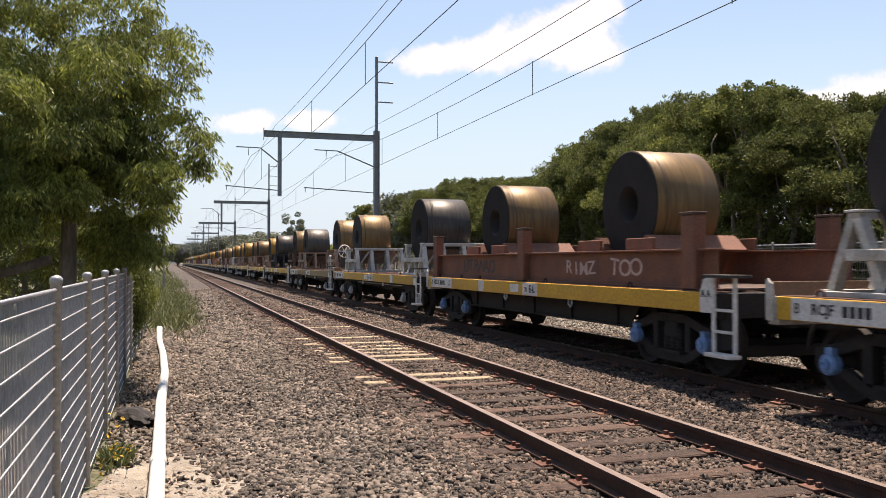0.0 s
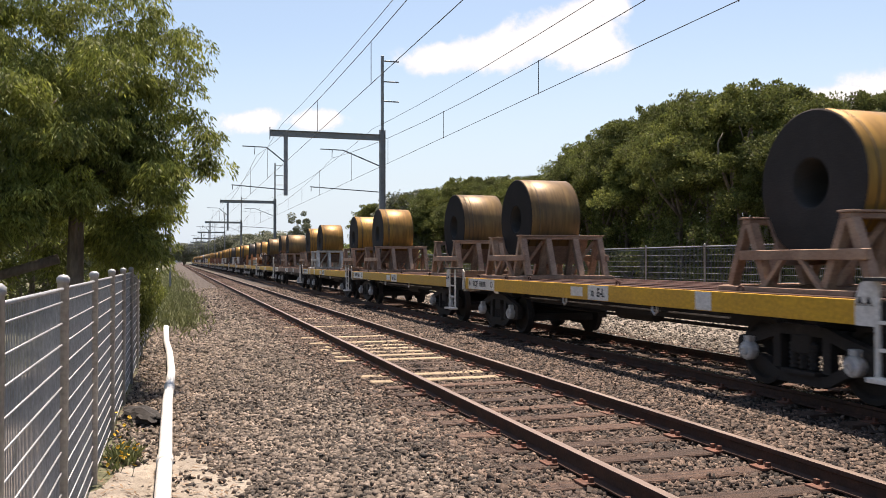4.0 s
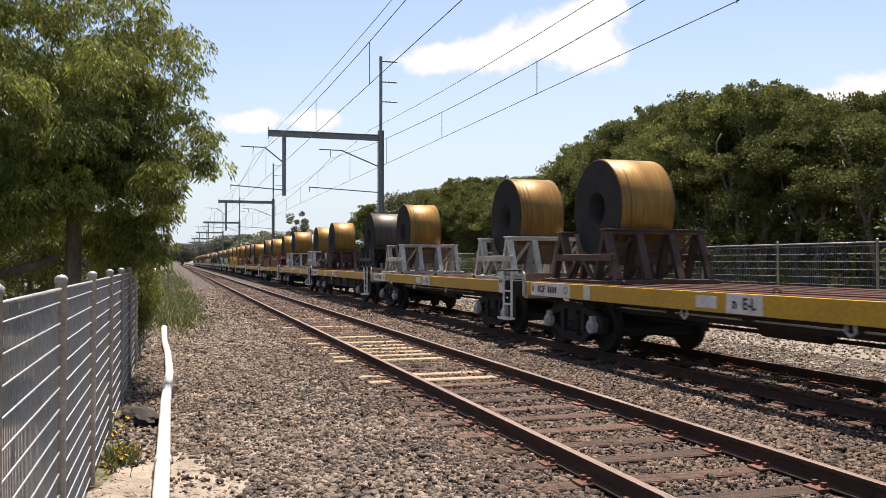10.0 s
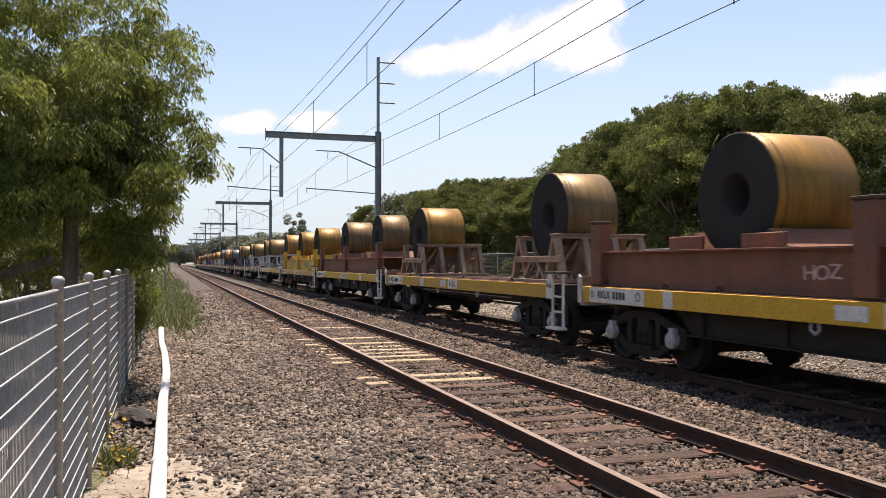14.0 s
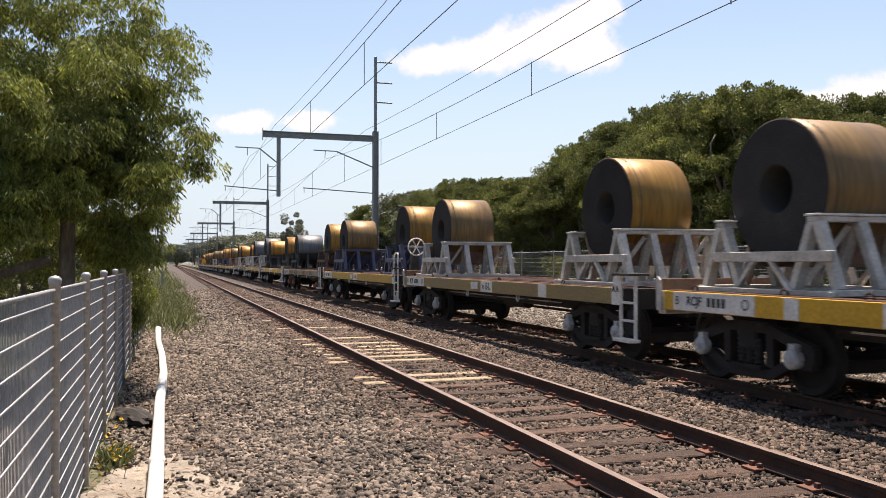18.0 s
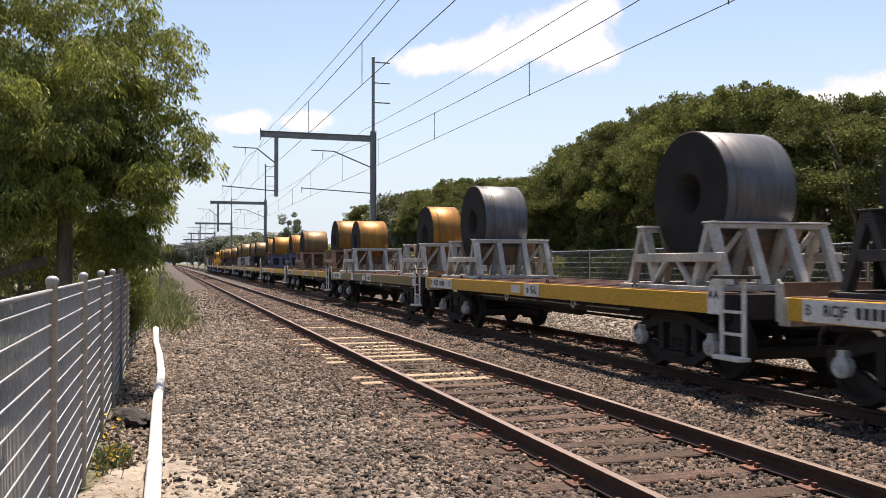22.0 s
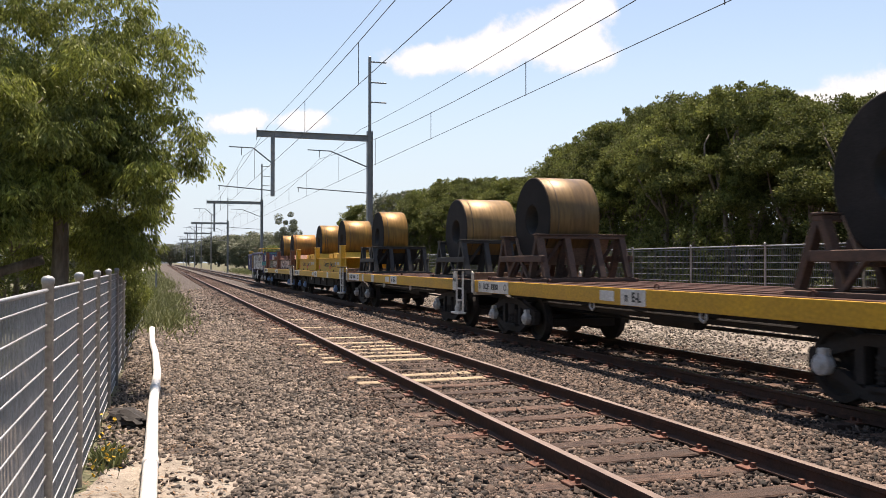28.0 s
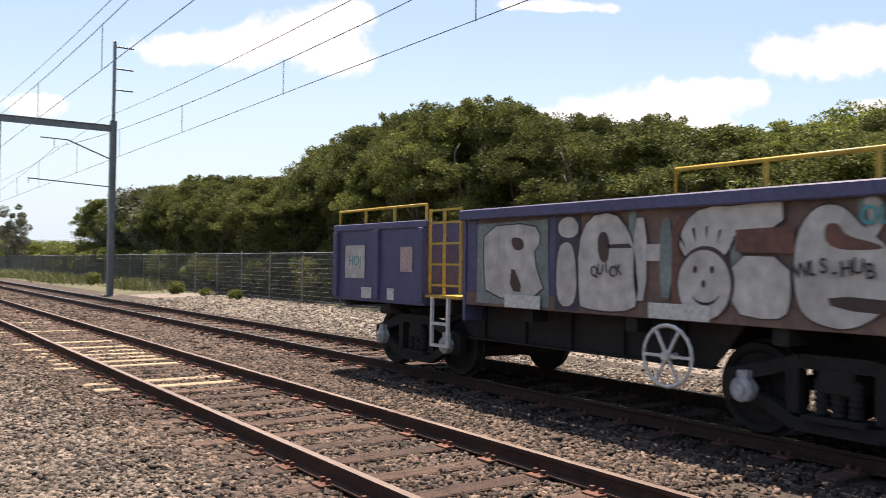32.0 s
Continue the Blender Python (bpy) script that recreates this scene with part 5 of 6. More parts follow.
    paint([(1.62, 2.20), (1.48, 2.24), (1.40, 2.06), (1.52, 1.84), (1.60, 1.92), (1.54, 2.06)], "spray", 3)
    letter([(1.40, 1.78), (1.18, 1.74), (1.02, 1.40), (1.10, 1.12), (1.28, 1.20)], 4)
    oval(0.96, 1.70, 0.37, 0.46, "spraybrown", 6)
    oval(0.95, 1.68, 0.35, 0.43, "spray", 7)
    oval(0.98, 1.70, 0.06, 0.20, "spraybrown", 8, 10)
    paint([(0.86, 2.14), (0.62, 2.18), (0.68, 1.96), (0.56, 1.72), (0.62, 1.40), (0.56, 1.12), (0.90, 1.16), (0.76, 1.66)], "spray", 5, 1)
    for text, y, z, size in (("WLS-HUB", 1.84, 1.62, 0.19), ("QUICK", 4.50, 1.58, 0.17)):
        for i, ch in enumerate(text):
            lean = pose(0, 0, 0, 0, 0, (9, -7, 4, -3, 8, -6, 5)[i])
            part("graffiti", lettering(ch, size, "spraybrown" if y > 4 else "sprayblack", 0.001, 0.002, 0.85), g, sideways(-x - 0.022, y + (len(text) / 2 - i - 0.5) * size * 0.54, z + 0.02 * ((i * 7) % 3 - 1)) @ lean)
    part("graffiti", lettering("OLIC", 0.22, "sprayteal", 0.001, 0.004, 0.9), g, sideways(-x - 0.022, 1.40, 2.06))
    part("graffiti", lettering("NE", 0.30, "sprayteal", 0.001, 0.02, 0.7), g, sideways(-x - 0.022, 0.6, 1.5))
    for y, l in ((1.05, 0.5), (3.50, 0.77), (5.93, 0.68)):
        part("white_plate", block(-0.008, 0, -l / 2, l / 2, zb - 0.07, zb + 0.09, "white"), g, pose(-x - 0.018, y, 0))
    part("white_plate", block(-0.008, 0, -0.09, 0.09, zb - 0.07, zb + 0.12, "white"), g, pose(-x - 0.018, 0.62, 0))
    return runs(g, k)


gondola()


# ---- trees ----
def limb(bm, p, q, r0, r1, rng, bend=0.15, n=5):
    p, q = np.array(p, float), np.array(q, float)
    l = np.linalg.norm(q - p)
    off = rng.normal(size=3) * l * bend
    pts = [tuple(p + (q - p) * t + off * math.sin(math.pi * t)) for t in np.linspace(0, 1, n)]
    tube(bm, pts, [r0 + (r1 - r0) * t for t in np.linspace(0, 1, n)], 7)
    return pts


def tufts_of_leaves(rng, centres, radii, per, size):
    """Hanging tufts: leaves spread from a domed top and droop outwards."""
    n = len(centres) * per
    c, r = np.repeat(centres, per, 0), np.repeat(radii, per)
    a = rng.uniform(0, 6.283, n)
    u = np.sqrt(rng.random(n))
    out = np.stack([np.cos(a), np.sin(a), 0 * a], -1)
    p = c + out * (u * r)[:, None]
    p[:, 2] += r * (0.55 - 0.75 * u ** 2 - 0.9 * rng.random(n) ** 2)
    d = out * (0.25 + 0.55 * u)[:, None] + rng.normal(size=(n, 3)) * 0.32
    d[:, 2] -= 0.55 + 0.6 * u
    d /= np.linalg.norm(d, axis=1)[:, None]
    b = np.cross(d, rng.normal(size=(n, 3)))
    b /= np.linalg.norm(b, axis=1)[:, None]
    l = size * rng.uniform(0.55, 1.4, n)[:, None]
    d, b = d * l, b * l * 0.14
    return np.stack([p, p + d * 0.45 + b, p + d, p + d * 0.45 - b], 1).reshape(-1, 3)


def weeping_tree(at):
    """The drooping tree that leans over the fence."""
    rng = np.random.default_rng(11)
    t = thing("weeping_tree", None, pose(*at), "weeping evergreen tree with olive green hanging leaves", "tree")
    bm = bmesh.new()
    limb(bm, (0, 0, 0), (0.05, 0.1, 3.3), 0.15, 0.09, rng, 0.03)
    for x, y, z in ((-0.9, 0.2, 4.6), (0.7, 1.0, 4.9), (0.1, 0.9, 5.4), (1.5, 0.4, 3.9), (-1.9, -0.2, 3.9), (-0.3, 0.9, 4.4), (-2.8, 0.6, 3.0), (0.9, 1.6, 4.2), (-0.6, 0.5, 3.9), (0.6, 0.6, 3.6)):
        limb(bm, (0.05, 0.1, 3.0 + rng.uniform(-0.4, 0.2)), (x, y, max(z, 3.4)), 0.04, 0.010, rng)
    limb(bm, (-0.2, 0.2, 1.9), (-3.4, 0.6, 1.1), 0.075, 0.04, rng, 0.05)
    limb(bm, (-0.9, 0.6, -0.3), (-1.2, 0.9, 2.6), 0.07, 0.03, rng, 0.05)
    limb(bm, (0.5, 0.9, -0.2), (0.75, 1.0, 2.8), 0.06, 0.03, rng, 0.05)
    part("trunk", finish(bm, "trunk", "bark", True), t)
    lobes = [((-1.9, 0.0, 5.6), (1.3, 1.1, 0.9)), ((-0.55, 0.0, 5.7), (0.9, 1.0, 0.8)), ((0.55, 0.1, 5.55), (0.85, 0.9, 0.7)), ((1.25, 0.1, 4.85), (0.72, 0.8, 0.72)), ((0.35, -0.2, 4.5), (0.8, 0.8, 0.7)),
             ((1.62, 0.1, 3.48), (0.52, 0.6, 0.60)), ((1.10, -0.1, 3.0), (0.42, 0.5, 0.42)), ((0.55, -0.2, 3.35), (0.55, 0.6, 0.5)), ((-0.35, -0.5, 3.75), (0.65, 0.6, 0.55)), ((-1.15, -0.4, 4.55), (0.9, 0.8, 0.7)), ((-2.4, -0.2, 4.3), (1.0, 0.9, 0.8)),
             ((-1.5, -0.4, 3.3), (0.75, 0.7, 0.6)), ((-2.6, -0.1, 2.9), (0.9, 0.8, 0.8)), ((-0.6, 0.5, 2.9), (0.6, 0.5, 0.5)), ((0.85, 0.2, 2.35), (0.5, 0.5, 0.5)), ((-1.6, 0.1, 2.2), (0.7, 0.6, 0.5)), ((0.85, 0.5, 4.1), (0.75, 0.8, 0.6)), ((0.0, 1.3, 2.1), (1.2, 0.6, 0.8)), ((-1.8, 1.0, 2.0), (1.2, 0.6, 0.8)), ((0.95, 0.9, 2.7), (0.55, 0.5, 0.6)), ((-1.0, -0.2, 2.75), (0.5, 0.5, 0.45)), ((-0.1, -0.4, 3.1), (0.7, 0.5, 0.5)), ((0.35, -0.3, 2.75), (0.45, 0.4, 0.35)), ((-0.75, -0.5, 2.9), (0.5, 0.4, 0.4)), ((-2.5, -0.8, 3.1), (0.7, 0.5, 0.5)), ((-1.6, -0.8, 2.7), (0.5, 0.4, 0.4)), ((-3.2, -0.9, 2.5), (0.7, 0.5, 0.5)), ((-2.3, -1.0, 3.9), (0.6, 0.5, 0.4)), ((-3.0, 0.0, 2.0), (0.8, 0.6, 0.6)), ((0.2, 0.5, 3.7), (0.9, 0.8, 0.9)), ((-1.0, 0.9, 4.9), (1.4, 0.8, 1.0)), ((-0.6, 0.8, 3.2), (1.0, 0.6, 0.9)), ((-2.2, 0.8, 3.4), (1.2, 0.7, 1.2)), ((-3.4, 0.3, 3.8), (1.1, 1.0, 1.2)), ((0.5, 0.9, 2.2), (0.45, 0.5, 0.5)),
             # rear lobes hidden by the front ones, added to shade the ground
             ((-2.0, 3.4, 3.9), (2.0, 2.0, 1.7)), ((-1.6, 5.8, 3.4), (1.5, 2.0, 1.5)), ((-3.9, 2.0, 3.0), (1.6, 2.0, 1.7)), ((-0.2, 1.9, 4.2), (1.1, 0.9, 1.2)),
             ((-0.10, -1.4, 3.5), (0.5, 0.4, 0.36)), ((-0.95, -1.4, 2.95), (0.5, 0.4, 0.36)), ((1.2, -0.8, 3.0), (0.36, 0.35, 0.34)), ((-0.6, -1.5, 4.0), (0.45, 0.4, 0.32)), ((0.5, -1.2, 4.45), (0.5, 0.4, 0.36)), ((-0.7, -1.2, 2.3), (0.45, 0.4, 0.3)), ((0.45, -0.9, 3.75), (0.42, 0.35, 0.3)), ((0.10, -1.0, 2.85), (0.42, 0.35, 0.3)), ((-0.45, -1.3, 2.6), (0.42, 0.35, 0.3)), ((0.95, 0.0, 3.6), (0.6, 0.6, 0.6)), ((1.0, 0.3, 2.1), (0.42, 0.4, 0.5))]
    cs, rs = [], []
    for c, r in lobes:
        n = int(62 * (r[0] * r[1] * r[2]) ** 0.67 + 14)
        d = rng.normal(size=(n, 3))
        d /= np.linalg.norm(d, axis=1)[:, None]
        d[:, 2] = d[:, 2] * 0.85 + 0.15
        cs.append(np.array(c) + d * np.array(r) * (0.44 + 0.60 * rng.random(n) ** 0.5)[:, None])
        rs.append(rng.uniform(0.11, 0.25, n))
    cs, rs = np.vstack(cs), np.concatenate(rs)
    v = tufts_of_leaves(rng, cs, rs, 145, 0.072)
    part("crown", mesh_np("crown", v, np.arange(len(v)).reshape(-1, 4), "leaf"), t)
    return t


weeping_tree((-1.45, 13.4, -0.25))


def canopy_tree(name, label, seed, h, w, material, group):
    """Leaning stems under a wide, wind-shorn canopy of many small tufts."""
    rng = np.random.default_rng(seed)
    t = thing(name, None, pose(0, 0, -0.1), label, "tree", group)
    bm = bmesh.new()
    for k in range(5):
        a = 6.28 * k / 5 + rng.uniform(-0.5, 0.5)
        q = rng.uniform(0.3, 0.75) * w
        foot, knee = (math.cos(a) * 0.3, math.sin(a) * 0.3, 0), (math.cos(a) * q * 0.5, math.sin(a) * q * 0.5, h * 0.42)
        limb(bm, foot, knee, 0.11, 0.075, rng, 0.06)
        for _ in range(3):
            limb(bm, knee, (knee[0] + rng.uniform(-1, 1), knee[1] + rng.uniform(-1, 1), h * rng.uniform(0.65, 0.88)), 0.06, 0.015, rng, 0.1)
    part("trunk", finish(bm, "trunk", "bark", True), t)
    # boughs, then tufts on the upper side of each bough
    boughs = 46
    d = rng.normal(size=(boughs, 3))
    d /= np.linalg.norm(d, axis=1)[:, None]
    d[:, 2] = np.abs(d[:, 2]) - 0.15 * (rng.random(boughs) < 0.4)
    c = d * np.array([w * 0.86, w * 0.86, h * 0.38]) * rng.uniform(0.72, 1.03, boughs)[:, None] + np.array([0, 0, h * 0.56])
    br = rng.uniform(0.42, 0.95, boughs)
    per = 13
    e = rng.normal(size=(boughs * per, 3))
    e /= np.linalg.norm(e, axis=1)[:, None]
    e[:, 2] = np.abs(e[:, 2]) * 0.75 - 0.12
    tc = np.repeat(c, per, 0) + e * (np.repeat(br, per) * rng.uniform(0.65, 1.18, boughs * per))[:, None]
    hang = np.stack([rng.uniform(-w, w, 130) * 0.7, rng.uniform(-w, w, 130) * 0.7, rng.uniform(0.3, h * 0.6, 130)], -1)
    tc = np.vstack([tc, hang])
    tr = np.concatenate([rng.uniform(0.12, 0.33, boughs * per), rng.uniform(0.2, 0.42, 130)])
    many = 105
    n = len(tc) * many
    q = rng.normal(size=(n, 3))
    q /= np.linalg.norm(q, axis=1)[:, None]
    p = np.repeat(tc, many, 0) + q * (np.repeat(tr, many) * rng.random(n) ** 0.4)[:, None] * np.array([1, 1, 0.72])
    a = q * 0.7 + rng.normal(size=(n, 3)) * 0.55
    a[:, 2] += 0.25
    a /= np.linalg.norm(a, axis=1)[:, None]
    b = np.cross(a, rng.normal(size=(n, 3)))
    b /= np.linalg.norm(b, axis=1)[:, None]
    s = rng.uniform(0.055, 0.125, n)[:, None]
    a, b = a * s, b * s * 0.26
    v = np.stack([p, p + a * 0.5 + b, p + a, p + a * 0.5 - b], 1).reshape(-1, 3)
    me = mesh_np("crown", v, np.arange(len(v)).reshape(-1, 4), material)
    part("crown", me, t)
    return t, float(v[:, 2].max())


def bushy_tree(name, label, seed, h, w, material, clumps, per, size, group):
    """A trunk with limbs under a wide crown that reaches near the ground."""
    rng = np.random.default_rng(seed)
    t = thing(name, None, pose(0, 0, -0.1), label, "tree", group)
    bm = bmesh.new()
    limb(bm, (0, 0, 0), (rng.normal() * 0.2, rng.normal() * 0.2, h * 0.55), 0.16, 0.09, rng, 0.06)
    for k in range(6):
        a = 6.28 * k / 6 + rng.uniform(-0.4, 0.4)
        limb(bm, (0, 0, h * rng.uniform(0.15, 0.4)), (math.cos(a) * w * 0.6, math.sin(a) * w * 0.6, h * rng.uniform(0.55, 0.85)), 0.08, 0.025, rng, 0.1)
    part("trunk", finish(bm, "trunk", "bark", True), t)
    # round masses of leaves, each lit above and dark below
    d = rng.normal(size=(clumps, 3))
    d /= np.linalg.norm(d, axis=1)[:, None]
    d[:, 2] = d[:, 2] * 0.9 + 0.12
    lump = 1 + 0.12 * np.sin(d[:, 0] * 5 + seed) * np.cos(d[:, 1] * 4 + seed * 2)
    c = d * np.array([w, w, h * 0.5]) * (lump * rng.uniform(0.68, 0.92, clumps))[:, None] + np.array([0, 0, h * 0.46])
    c[:, 2] = np.maximum(c[:, 2], 0.4 + 0.5 * rng.random(clumps))
    c[:, :2] *= (0.62 + 0.38 * np.clip(c[:, 2:] / h * 1.7 - 0.25, 0, 1))
    r = rng.uniform(0.38, 0.85, clumps) * w / 2.7
    n = clumps * per
    q = rng.normal(size=(n, 3))
    q /= np.linalg.norm(q, axis=1)[:, None]
    p = np.repeat(c, per, 0) + q * (np.repeat(r, per) * rng.uniform(0.62, 1.04, n))[:, None] * np.array([1, 1, 0.8])
    a = np.cross(q, rng.normal(size=(n, 3))) + q * 0.5
    a /= np.linalg.norm(a, axis=1)[:, None]
    b = np.cross(a, q + rng.normal(size=(n, 3)) * 0.5)
    b /= np.linalg.norm(b, axis=1)[:, None]
    s = size * rng.uniform(0.6, 1.4, n)[:, None]
    a, b = a * s * 1.25, b * s * 0.32
    v = np.stack([p, p + a * 0.5 + b, p + a, p + a * 0.5 - b], 1).reshape(-1, 3)
    part("crown", mesh_np("crown", v, np.arange(len(v)).reshape(-1, 4), material), t)
    return t


def woods():
    kinds = [canopy_tree("coast_tree", "dense dark green coastal tree behind the wire fence", 5 + i, 7.0, 2.9, "leaf_dark", "trees beyond the fence") for i in range(3)]
    sunny = canopy_tree("sunny_tree", "yellow-green coastal tree beyond the fence", 44, 7.0, 2.9, "leaf_bright", "trees beyond the fence")
    bright = bushy_tree("bright_shrub", "yellow-green leafy shrub beyond the fence", 21, 3.0, 2.2, "leaf_bright", 70, 330, 0.10, "shrubs beyond the fence")
    grey = bushy_tree("grey_tree", "grey-green feathery tree far along the line", 31, 8.0, 3.2, "leaf_grey", 80, 200, 0.19, "far trees")
    wispy = bushy_tree("wispy_tree", "thin grey-green tree far along the line", 35, 8.0, 1.9, "leaf_grey", 36, 260, 0.13, "far trees")
    rng = random.Random(8)
    placed = set()

    def put(kind, x, y, s, z=-0.1):
        m = pose(x, y, z, 0, 0, rng.uniform(0, 360)) @ Matrix.Diagonal((s[0], s[0], s[1], 1))
        if kind not in placed:
            placed.add(kind)
            ob = kind
        else:
            ob = copy_thing(kind, pose(0, 0, 0))
        ob.matrix_basis = m

    # the height follows the smooth line of the wood; rows behind rise a little to fill the gaps
    ys, hs = (4, 12, 16, 18, 20, 22, 24, 26, 30, 33, 35, 36.5, 38, 42.5, 46, 50, 58, 72, 100), (4.6, 5.1, 5.7, 6.1, 6.5, 7.0, 7.6, 7.9, 8.0, 8.1, 7.8, 7.0, 6.4, 6.2, 6.6, 7.0, 7.2, 7.3, 7.2)
    i = 0
    for x0, first, step in ((18.9, 6.0, 3.0), (21.4, 7.5, 3.6), (24.4, 9.0, 4.6)):
        y = first
        while y < 64 + x0:
            top = float(np.interp(y * 18.9 / x0, ys, hs))
            kind, tall = kinds[i % 3]
            put(kind, x0 + rng.uniform(-0.5, 0.5), y, (rng.uniform(0.95, 1.12), (1.6 + (top - 1.5) * x0 / 18.9) * rng.uniform(0.965, 1.02) / tall))
            y += step * (1.0 if y < 40 else 1.35)
            i += 1
    # low growth deep in the wood
    for n in range(12):
        put(kinds[n % 3][0], 27.0 + rng.uniform(-0.8, 0.8), 7 + 5.0 * n, (1.7, 0.52))
    # unseen trees added behind the eye, on both sides, to cut the sky's fill light
    for n in range(12):
        y = -8.0 - 5.2 * n
        put(kinds[n % 3][0], 18.5 + rng.uniform(-1, 1), y, (1.35, 0.95))
        put(kinds[(n + 1) % 3][0], -7.5 + rng.uniform(-1, 1), y - 2, (1.35, 0.8))
    for y, x, h in ((15.5, 30, 7.8), (19.5, 31, 7.9), (24, 33, 8.2), (12, 29, 7.4), (8, 28, 7.2), (3, 27, 7.4), (-3, 26, 7.2), (13.2, 23, 6.0), (10, 22, 5.8), (41.0, 18.0, 5.9)):
        put(sunny[0], x, y, (1.3 if x > 20 else 0.6, h / sunny[1]))
    for y, x, s in ((13.6, 17.6, 1.2), (10.5, 17.6, 1.2), (7, 17.8, 1.2), (3, 18.5, 1.2), (29, 16.8, 0.7), (48, 16.6, 0.7), (60, 16.6, 0.8), (75, 16.8, 0.9), (38, 16.5, 0.7), (33, 16.5, 0.65), (42, 16.5, 0.75), (54, 16.5, 0.8), (66, 16.6, 0.9), (82, 16.8, 1.0), (90, 17, 1.0), (98, 18, 1.2), (106, 19.5, 1.3), (120, 19, 1.4), (132, 20, 1.4), (145, 19, 1.5), (84, 18, 1.2)):
        put(bright, x, y, (s, s))
    for y, x, s in ((44, 13.7, 0.24), (36.5, 14.0, 0.17), (41, 14.2, 0.14), (62, 13.6, 0.3)):
        put(bright, x, y, (s, s))
    put(bright, -0.98, 16.8, (0.30, 0.62))
    put(bright, -1.05, 19.0, (0.36, 0.66))
    put(bright, -0.98, 21.5, (0.32, 0.62))
    put(bright, -1.0, 25.0, (0.35, 0.5))
    for y, x, s in ((61, 18.5, 0.9), (64.5, 19.5, 0.98), (68, 18.5, 1.0), (72, 19.5, 1.02), (76, 19.5, 1.0), (80, 20.5, 0.95), (170, 22, 0.8), (185, 20, 1.1), (230, 22, 1.2), (290, 24, 1.3), (120, -9, 1.0), (90, -7, 0.9), (160, -10, 1.1), (60, -6.5, 0.8), (45, -6, 0.7), (380, 26, 1.4), (380, -14, 1.3), (480, 4, 1.2), (500, 18, 1.4), (520, 30, 1.5), (510, -10, 1.4), (620, -30, 1.3), (630, -18, 1.5), (640, -6, 1.4), (650, 6, 1.5), (645, 18, 1.6), (640, 32, 1.5), (630, 46, 1.6), (400, -22, 1.3), (300, -16, 1.2), (230, -14, 1.1), (200, -12, 1.0), (330, 20, 1.2), (260, 21, 1.1), (210, 19, 1.1)):
        put(grey, x, y, (s * (2.3 if y > 300 else 1.6 if y > 150 else 1.0), s * (1.3 if y > 300 else 1.0)))
    for y, x, s in ((112, 15.6, 1.1), (118, 16.6, 0.8), (150, 20.5, 0.9), (175, 18.5, 0.9)):
        put(wispy, x, y, (s, s))
    # foliage behind the near fence; most of it out of view, added to cast shade
    for y, x, s in ((27, -4.3, 0.9), (20, -5.0, 0.9), (34, -4.0, 0.8), (16, -9, 0.9), (13, -6.2, 0.9), (9.5, -7.5, 0.8), (23, -8.5, 1.0)):
        put(kinds[1][0], x, y, (s, s * 0.7))


woods()


def tufts(name, spots, n, h, spread, label, material="grass"):
    rng = np.random.default_rng(len(name))
    out = []
    for x, y, w, l, dens in spots:
        m = int(n * dens)
        px, py = x + rng.normal(size=m) * w * 0.5, y + rng.normal(size=m) * l * 0.55
        pz = np.interp(px, GX, GZ)
        hh = h * rng.uniform(0.35, 1.2, m)
        a = rng.uniform(0, 6.28, m)
        lean = rng.normal(size=(m, 2)) * spread
        b = np.stack([np.cos(a), np.sin(a), 0 * a], -1) * (0.012 + 0.012 * rng.random(m))[:, None]
        base = np.stack([px, py, pz - 0.01], -1)
        tip = base + np.stack([lean[:, 0] * hh, lean[:, 1] * hh, hh], -1)
        mid = base + (tip - base) * 0.5 + np.array([0, 0, 1]) * (hh * 0.06)[:, None]
        out.append(np.stack([base - b, base + b, mid + b * 0.8, mid - b * 0.8], 1).reshape(-1, 3))
        out.append(np.stack([mid - b * 0.8, mid + b * 0.8, tip + b * 0.1, tip - b * 0.1], 1).reshape(-1, 3))
    v = np.vstack(out)
    thing(name, mesh_np(name, v, np.arange(len(v)).reshape(-1, 4), material), pose(0, 0, 0), label, "grass", kind="stuff")


tufts("grass_verge", ((0.1, 29, 0.7, 5, 0.6), (0.0, 42, 1.0, 10, 1.0), (-0.2, 75, 1.2, 22, 1.0), (-1.6, 60, 1.4, 30, 1.0), (-2.0, 130, 2.5, 60, 1.2)), 4200, 0.26, 0.55, "rough green and straw-coloured grass beside the ballast")
tufts("verge_weeds", ((13.6, 52, 0.7, 4, 0.3), (13.0, 72, 1.2, 8, 0.8), (13.0, 95, 1.6, 14, 1.2), (13.2, 140, 2.0, 25, 1.2)), 2600, 0.7, 0.6, "green weeds along the far fence")
tufts("weeds", ((-0.46, 8.3, 0.12, 0.25, 1.0),), 420, 0.13, 0.5, "small green weeds at the foot of the fence")


def flowers():
    rng = random.Random(5)
    def head():
        bm = bmesh.new()
        for k in range(7):
            a = 2 * math.pi * k / 7
            beam(bm, (0, 0, 0), (0.018 * math.cos(a), 0.018 * math.sin(a), 0.005), 0.011, 0.003)
        return finish(bm, "flower", "flower")
    for k in range(28):
        x, y = rng.gauss(-0.47, 0.07), rng.choice((rng.gauss(8.3, 0.22), rng.gauss(7.9, 0.2), rng.gauss(9.6, 0.25)))
        h = rng.uniform(0.04, 0.17)
        f = thing("flower", cached("flower", head), pose(x, y, ground_z(x) + h, rng.uniform(-60, 60), rng.uniform(-60, 60), 0), "small yellow daisy flower by the fence", "flower", "flowers by the fence")
        part("stem", bar((0, 0, -0.20), (0, 0, 0), 0.005, 0.005, "grass"), f)


flowers()


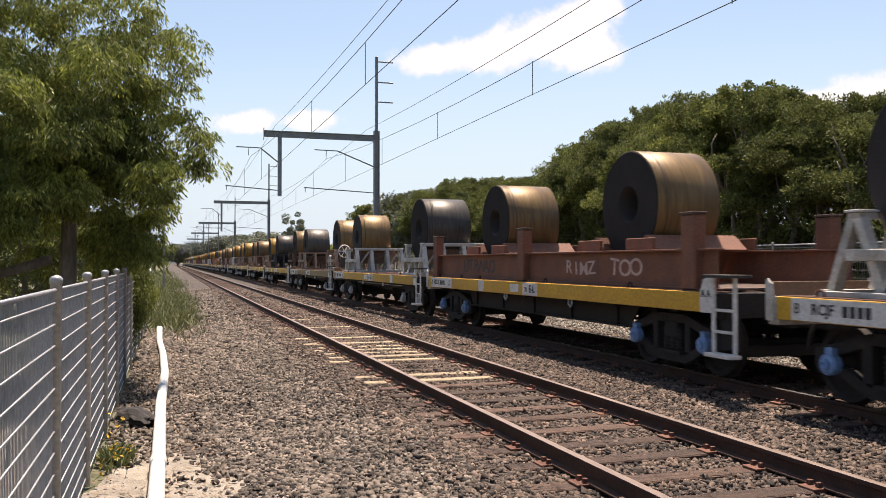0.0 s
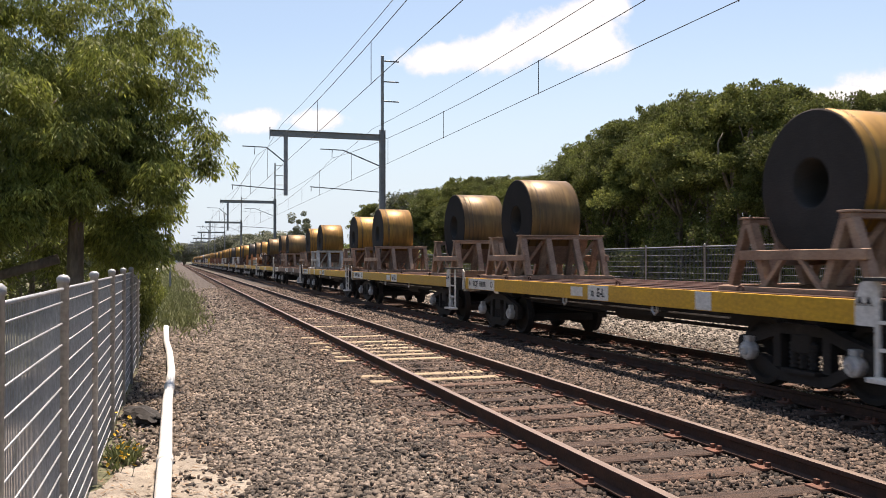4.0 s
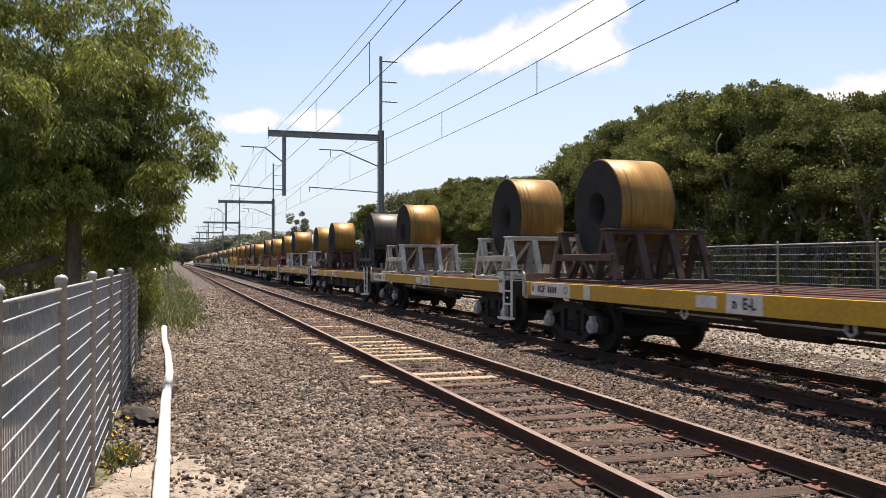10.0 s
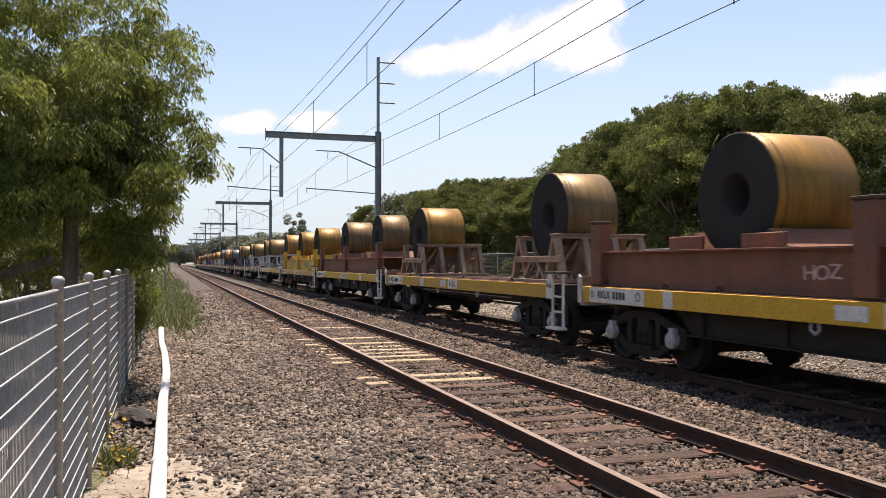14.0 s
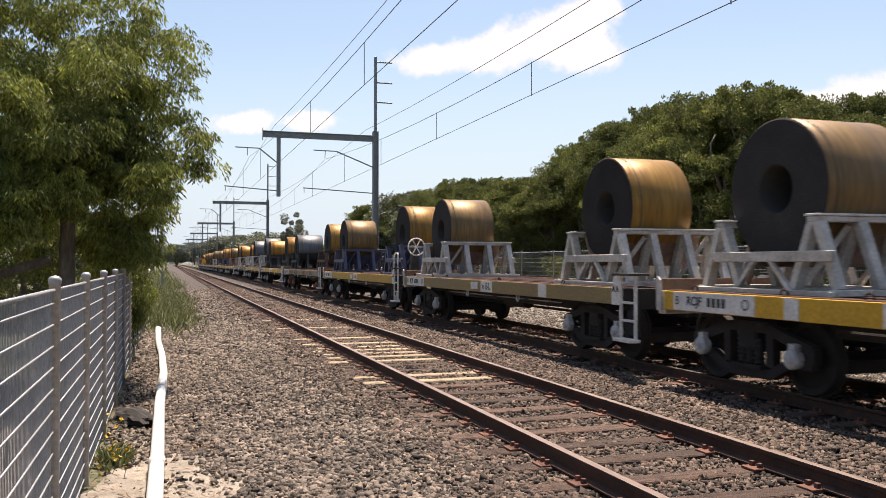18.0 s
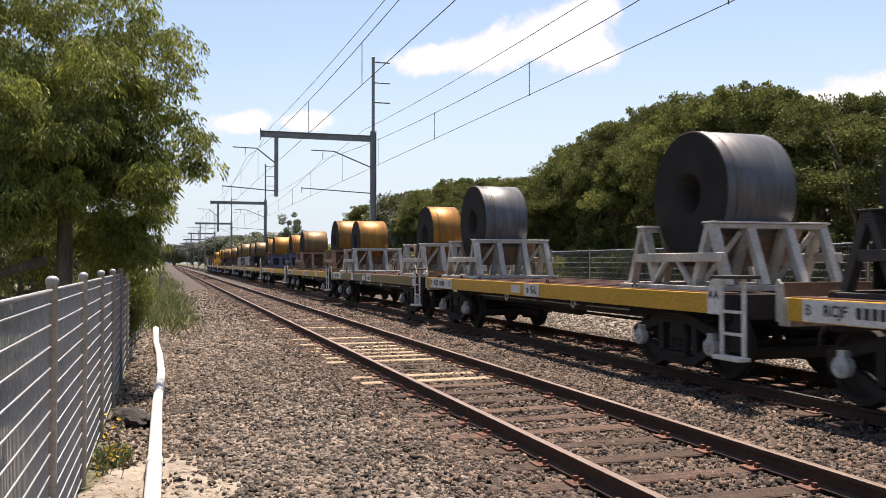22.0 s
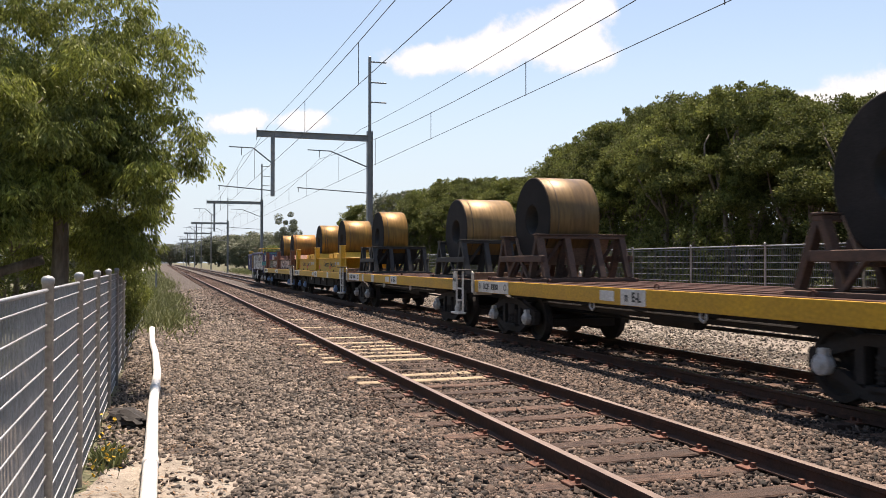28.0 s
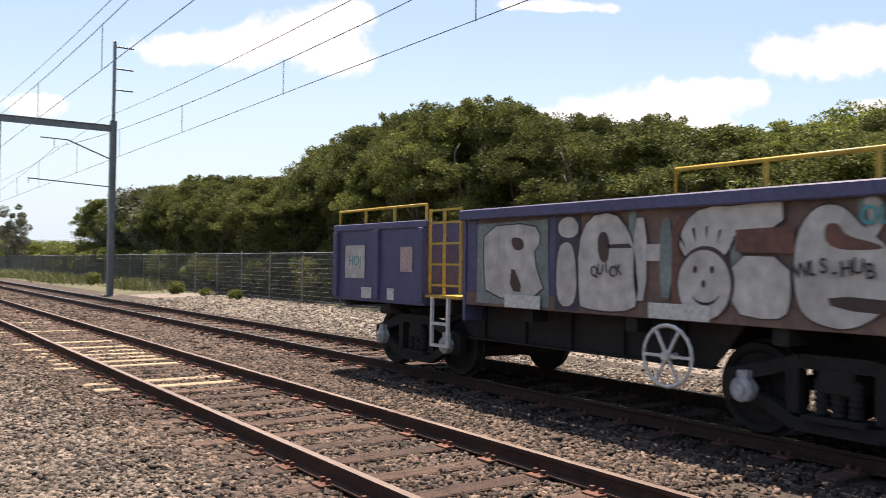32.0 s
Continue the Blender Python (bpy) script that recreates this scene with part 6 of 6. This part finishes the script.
def white_rail():
    r = thing("white_barrier", None, pose(-0.62, 28.0, -0.2), "white tubular barrier at the end of the fence", "barrier")
    for y in (0.0, 3.0, 6.0):
        part("post", bar((0, y, 0), (0, y, 1.55), 0.07, 0.07, "pvc"), r)
    for z in (0.75, 1.5):
        part("rail", bar((0, -0.1, z), (0, 6.1, z + 0.12), 0.06, 0.06, "pvc"), r)


white_rail()


# ---- clouds and painted horizon haze, far off ----
def clouds():
    """Soft white cumulus on a sheet two kilometres away, with haze painted along its foot."""
    m = bpy.data.materials.new("cloud")
    m.use_nodes = True
    t = m.node_tree
    N = t.nodes
    N.remove(N["Principled BSDF"])
    tc = N.new("ShaderNodeTexCoord")
    n = N.new("ShaderNodeTexNoise")
    n.inputs["Scale"].default_value, n.inputs["Detail"].default_value, n.inputs["Roughness"].default_value = 0.012, 7, 0.6
    link(t, tc.outputs["Object"], n.inputs["Vector"])
    total = None
    for cx, cz, rx, rz in CLOUDS:
        mp = N.new("ShaderNodeMapping")
        mp.vector_type = "TEXTURE"
        mp.inputs["Location"].default_value, mp.inputs["Scale"].default_value = (cx, 0, cz), (rx, 1e6, rz)
        link(t, tc.outputs["Object"], mp.inputs[0])
        ln = N.new("ShaderNodeVectorMath")
        ln.operation = "LENGTH"
        link(t, mp.outputs[0], ln.inputs[0])
        mr = N.new("ShaderNodeMath")
        mr.operation = "SUBTRACT"
        mr.inputs[0].default_value = 1.0
        link(t, ln.outputs["Value"], mr.inputs[1])
        if total is None:
            total = mr.outputs[0]
        else:
            mx = N.new("ShaderNodeMath")
            mx.operation = "MAXIMUM"
            link(t, total, mx.inputs[0])
            link(t, mr.outputs[0], mx.inputs[1])
            total = mx.outputs[0]
    ma = N.new("ShaderNodeMath")
    ma.operation, ma.inputs[1].default_value = "MULTIPLY_ADD", 1.5
    link(t, n.outputs["Fac"], ma.inputs[0])
    sub = N.new("ShaderNodeMath")
    sub.operation, sub.inputs[1].default_value = "SUBTRACT", 0.75
    link(t, total, ma.inputs[2])
    link(t, ma.outputs[0], sub.inputs[0])
    mr = N.new("ShaderNodeMapRange")
    mr.interpolation_type = "SMOOTHSTEP"
    mr.inputs["From Min"].default_value, mr.inputs["From Max"].default_value = 0.0, 0.48
    link(t, sub.outputs[0], mr.inputs["Value"])
    sep = N.new("ShaderNodeSeparateXYZ")
    link(t, tc.outputs["Object"], sep.inputs[0])
    # painted haze: a pale blue glow, strongest at the horizon, fading upwards
    low = N.new("ShaderNodeMapRange")
    low.interpolation_type = "SMOOTHSTEP"
    for k, v in (("From Min", 0.0), ("From Max", 620.0), ("To Min", 0.88), ("To Max", 0.0)):
        low.inputs[k].default_value = v
    link(t, sep.outputs["Z"], low.inputs["Value"])
    haze_glow = N.new("ShaderNodeEmission")
    haze_glow.inputs["Color"].default_value, haze_glow.inputs["Strength"].default_value = (0.61, 0.77, 0.95, 1), 0.52
    em = N.new("ShaderNodeEmission")
    em.inputs["Color"].default_value, em.inputs["Strength"].default_value = (0.89, 0.94, 1.0, 1), CLOUD_GLOW
    tr = N.new("ShaderNodeBsdfTransparent")
    under = N.new("ShaderNodeMixShader")
    link(t, low.outputs[0], under.inputs[0])
    link(t, tr.outputs[0], under.inputs[1])
    link(t, haze_glow.outputs[0], under.inputs[2])
    mix = N.new("ShaderNodeMixShader")
    link(t, mr.outputs[0], mix.inputs[0])
    link(t, under.outputs[0], mix.inputs[1])
    link(t, em.outputs[0], mix.inputs[2])
    link(t, mix.outputs[0], N["Material Output"].inputs["Surface"])
    me = mesh_np("backdrop", [(-2600, 0, -50), (2600, 0, -50), (2600, 0, 1500), (-2600, 0, 1500)], [(0, 1, 2, 3)], [])
    me.materials.append(m)
    ob = thing("backdrop", me, pose(2000 * math.sin(radians(30)), 2000 * math.cos(radians(30)), 0, 0, 0, -30), "white cumulus clouds over a painted horizon haze in a pale blue sky", "clouds", kind="structure")
    ob.visible_shadow = False


def sky_spot(yaw, px, py, rx, ry):
    """A cloud's place on the sheet from its bearing: the view turned by yaw, and offsets in thousandths."""
    a = math.atan2(px - 784, 1503) - radians(yaw)          # bearing to the right of +y
    up = (464 - py) / math.hypot(1503, px - 784)
    b = a - radians(30)
    d = 2000 / math.cos(b)
    return (2000 * math.tan(b), 1.6 + up * d, rx / 1503 * d / math.cos(b), ry / 1503 * d)


CLOUD_GLOW = 0.51
CLOUDS = [sky_spot(-17.8, *c) for c in ((780, 102, 110, 36), (860, 94, 115, 44), (955, 72, 130, 54), (1030, 90, 90, 48), (1020, 40, 85, 50), (1060, 15, 60, 30), (438, 215, 70, 26), (555, 212, 60, 24), (1500, 174, 120, 26), (1600, 160, 120, 40), (1750, 175, 120, 40))]
CLOUDS += [sky_spot(-34.7, *c) for c in ((1130, 185, 130, 45), (1220, 170, 120, 45), (1300, 150, 70, 30), (1450, 85, 130, 42), (1540, 60, 110, 40), (1560, 172, 60, 16), (980, 0, 130, 14))]
clouds()


# ---- the run of the train ----
def motions():
    times = [0, 8, 16, 24, 32]
    for ob, along, x, z in RUNNING:
        walk(ob, [(t, pose(x, LEAD + along - SPEED * t, z)) for t in times])


motions()
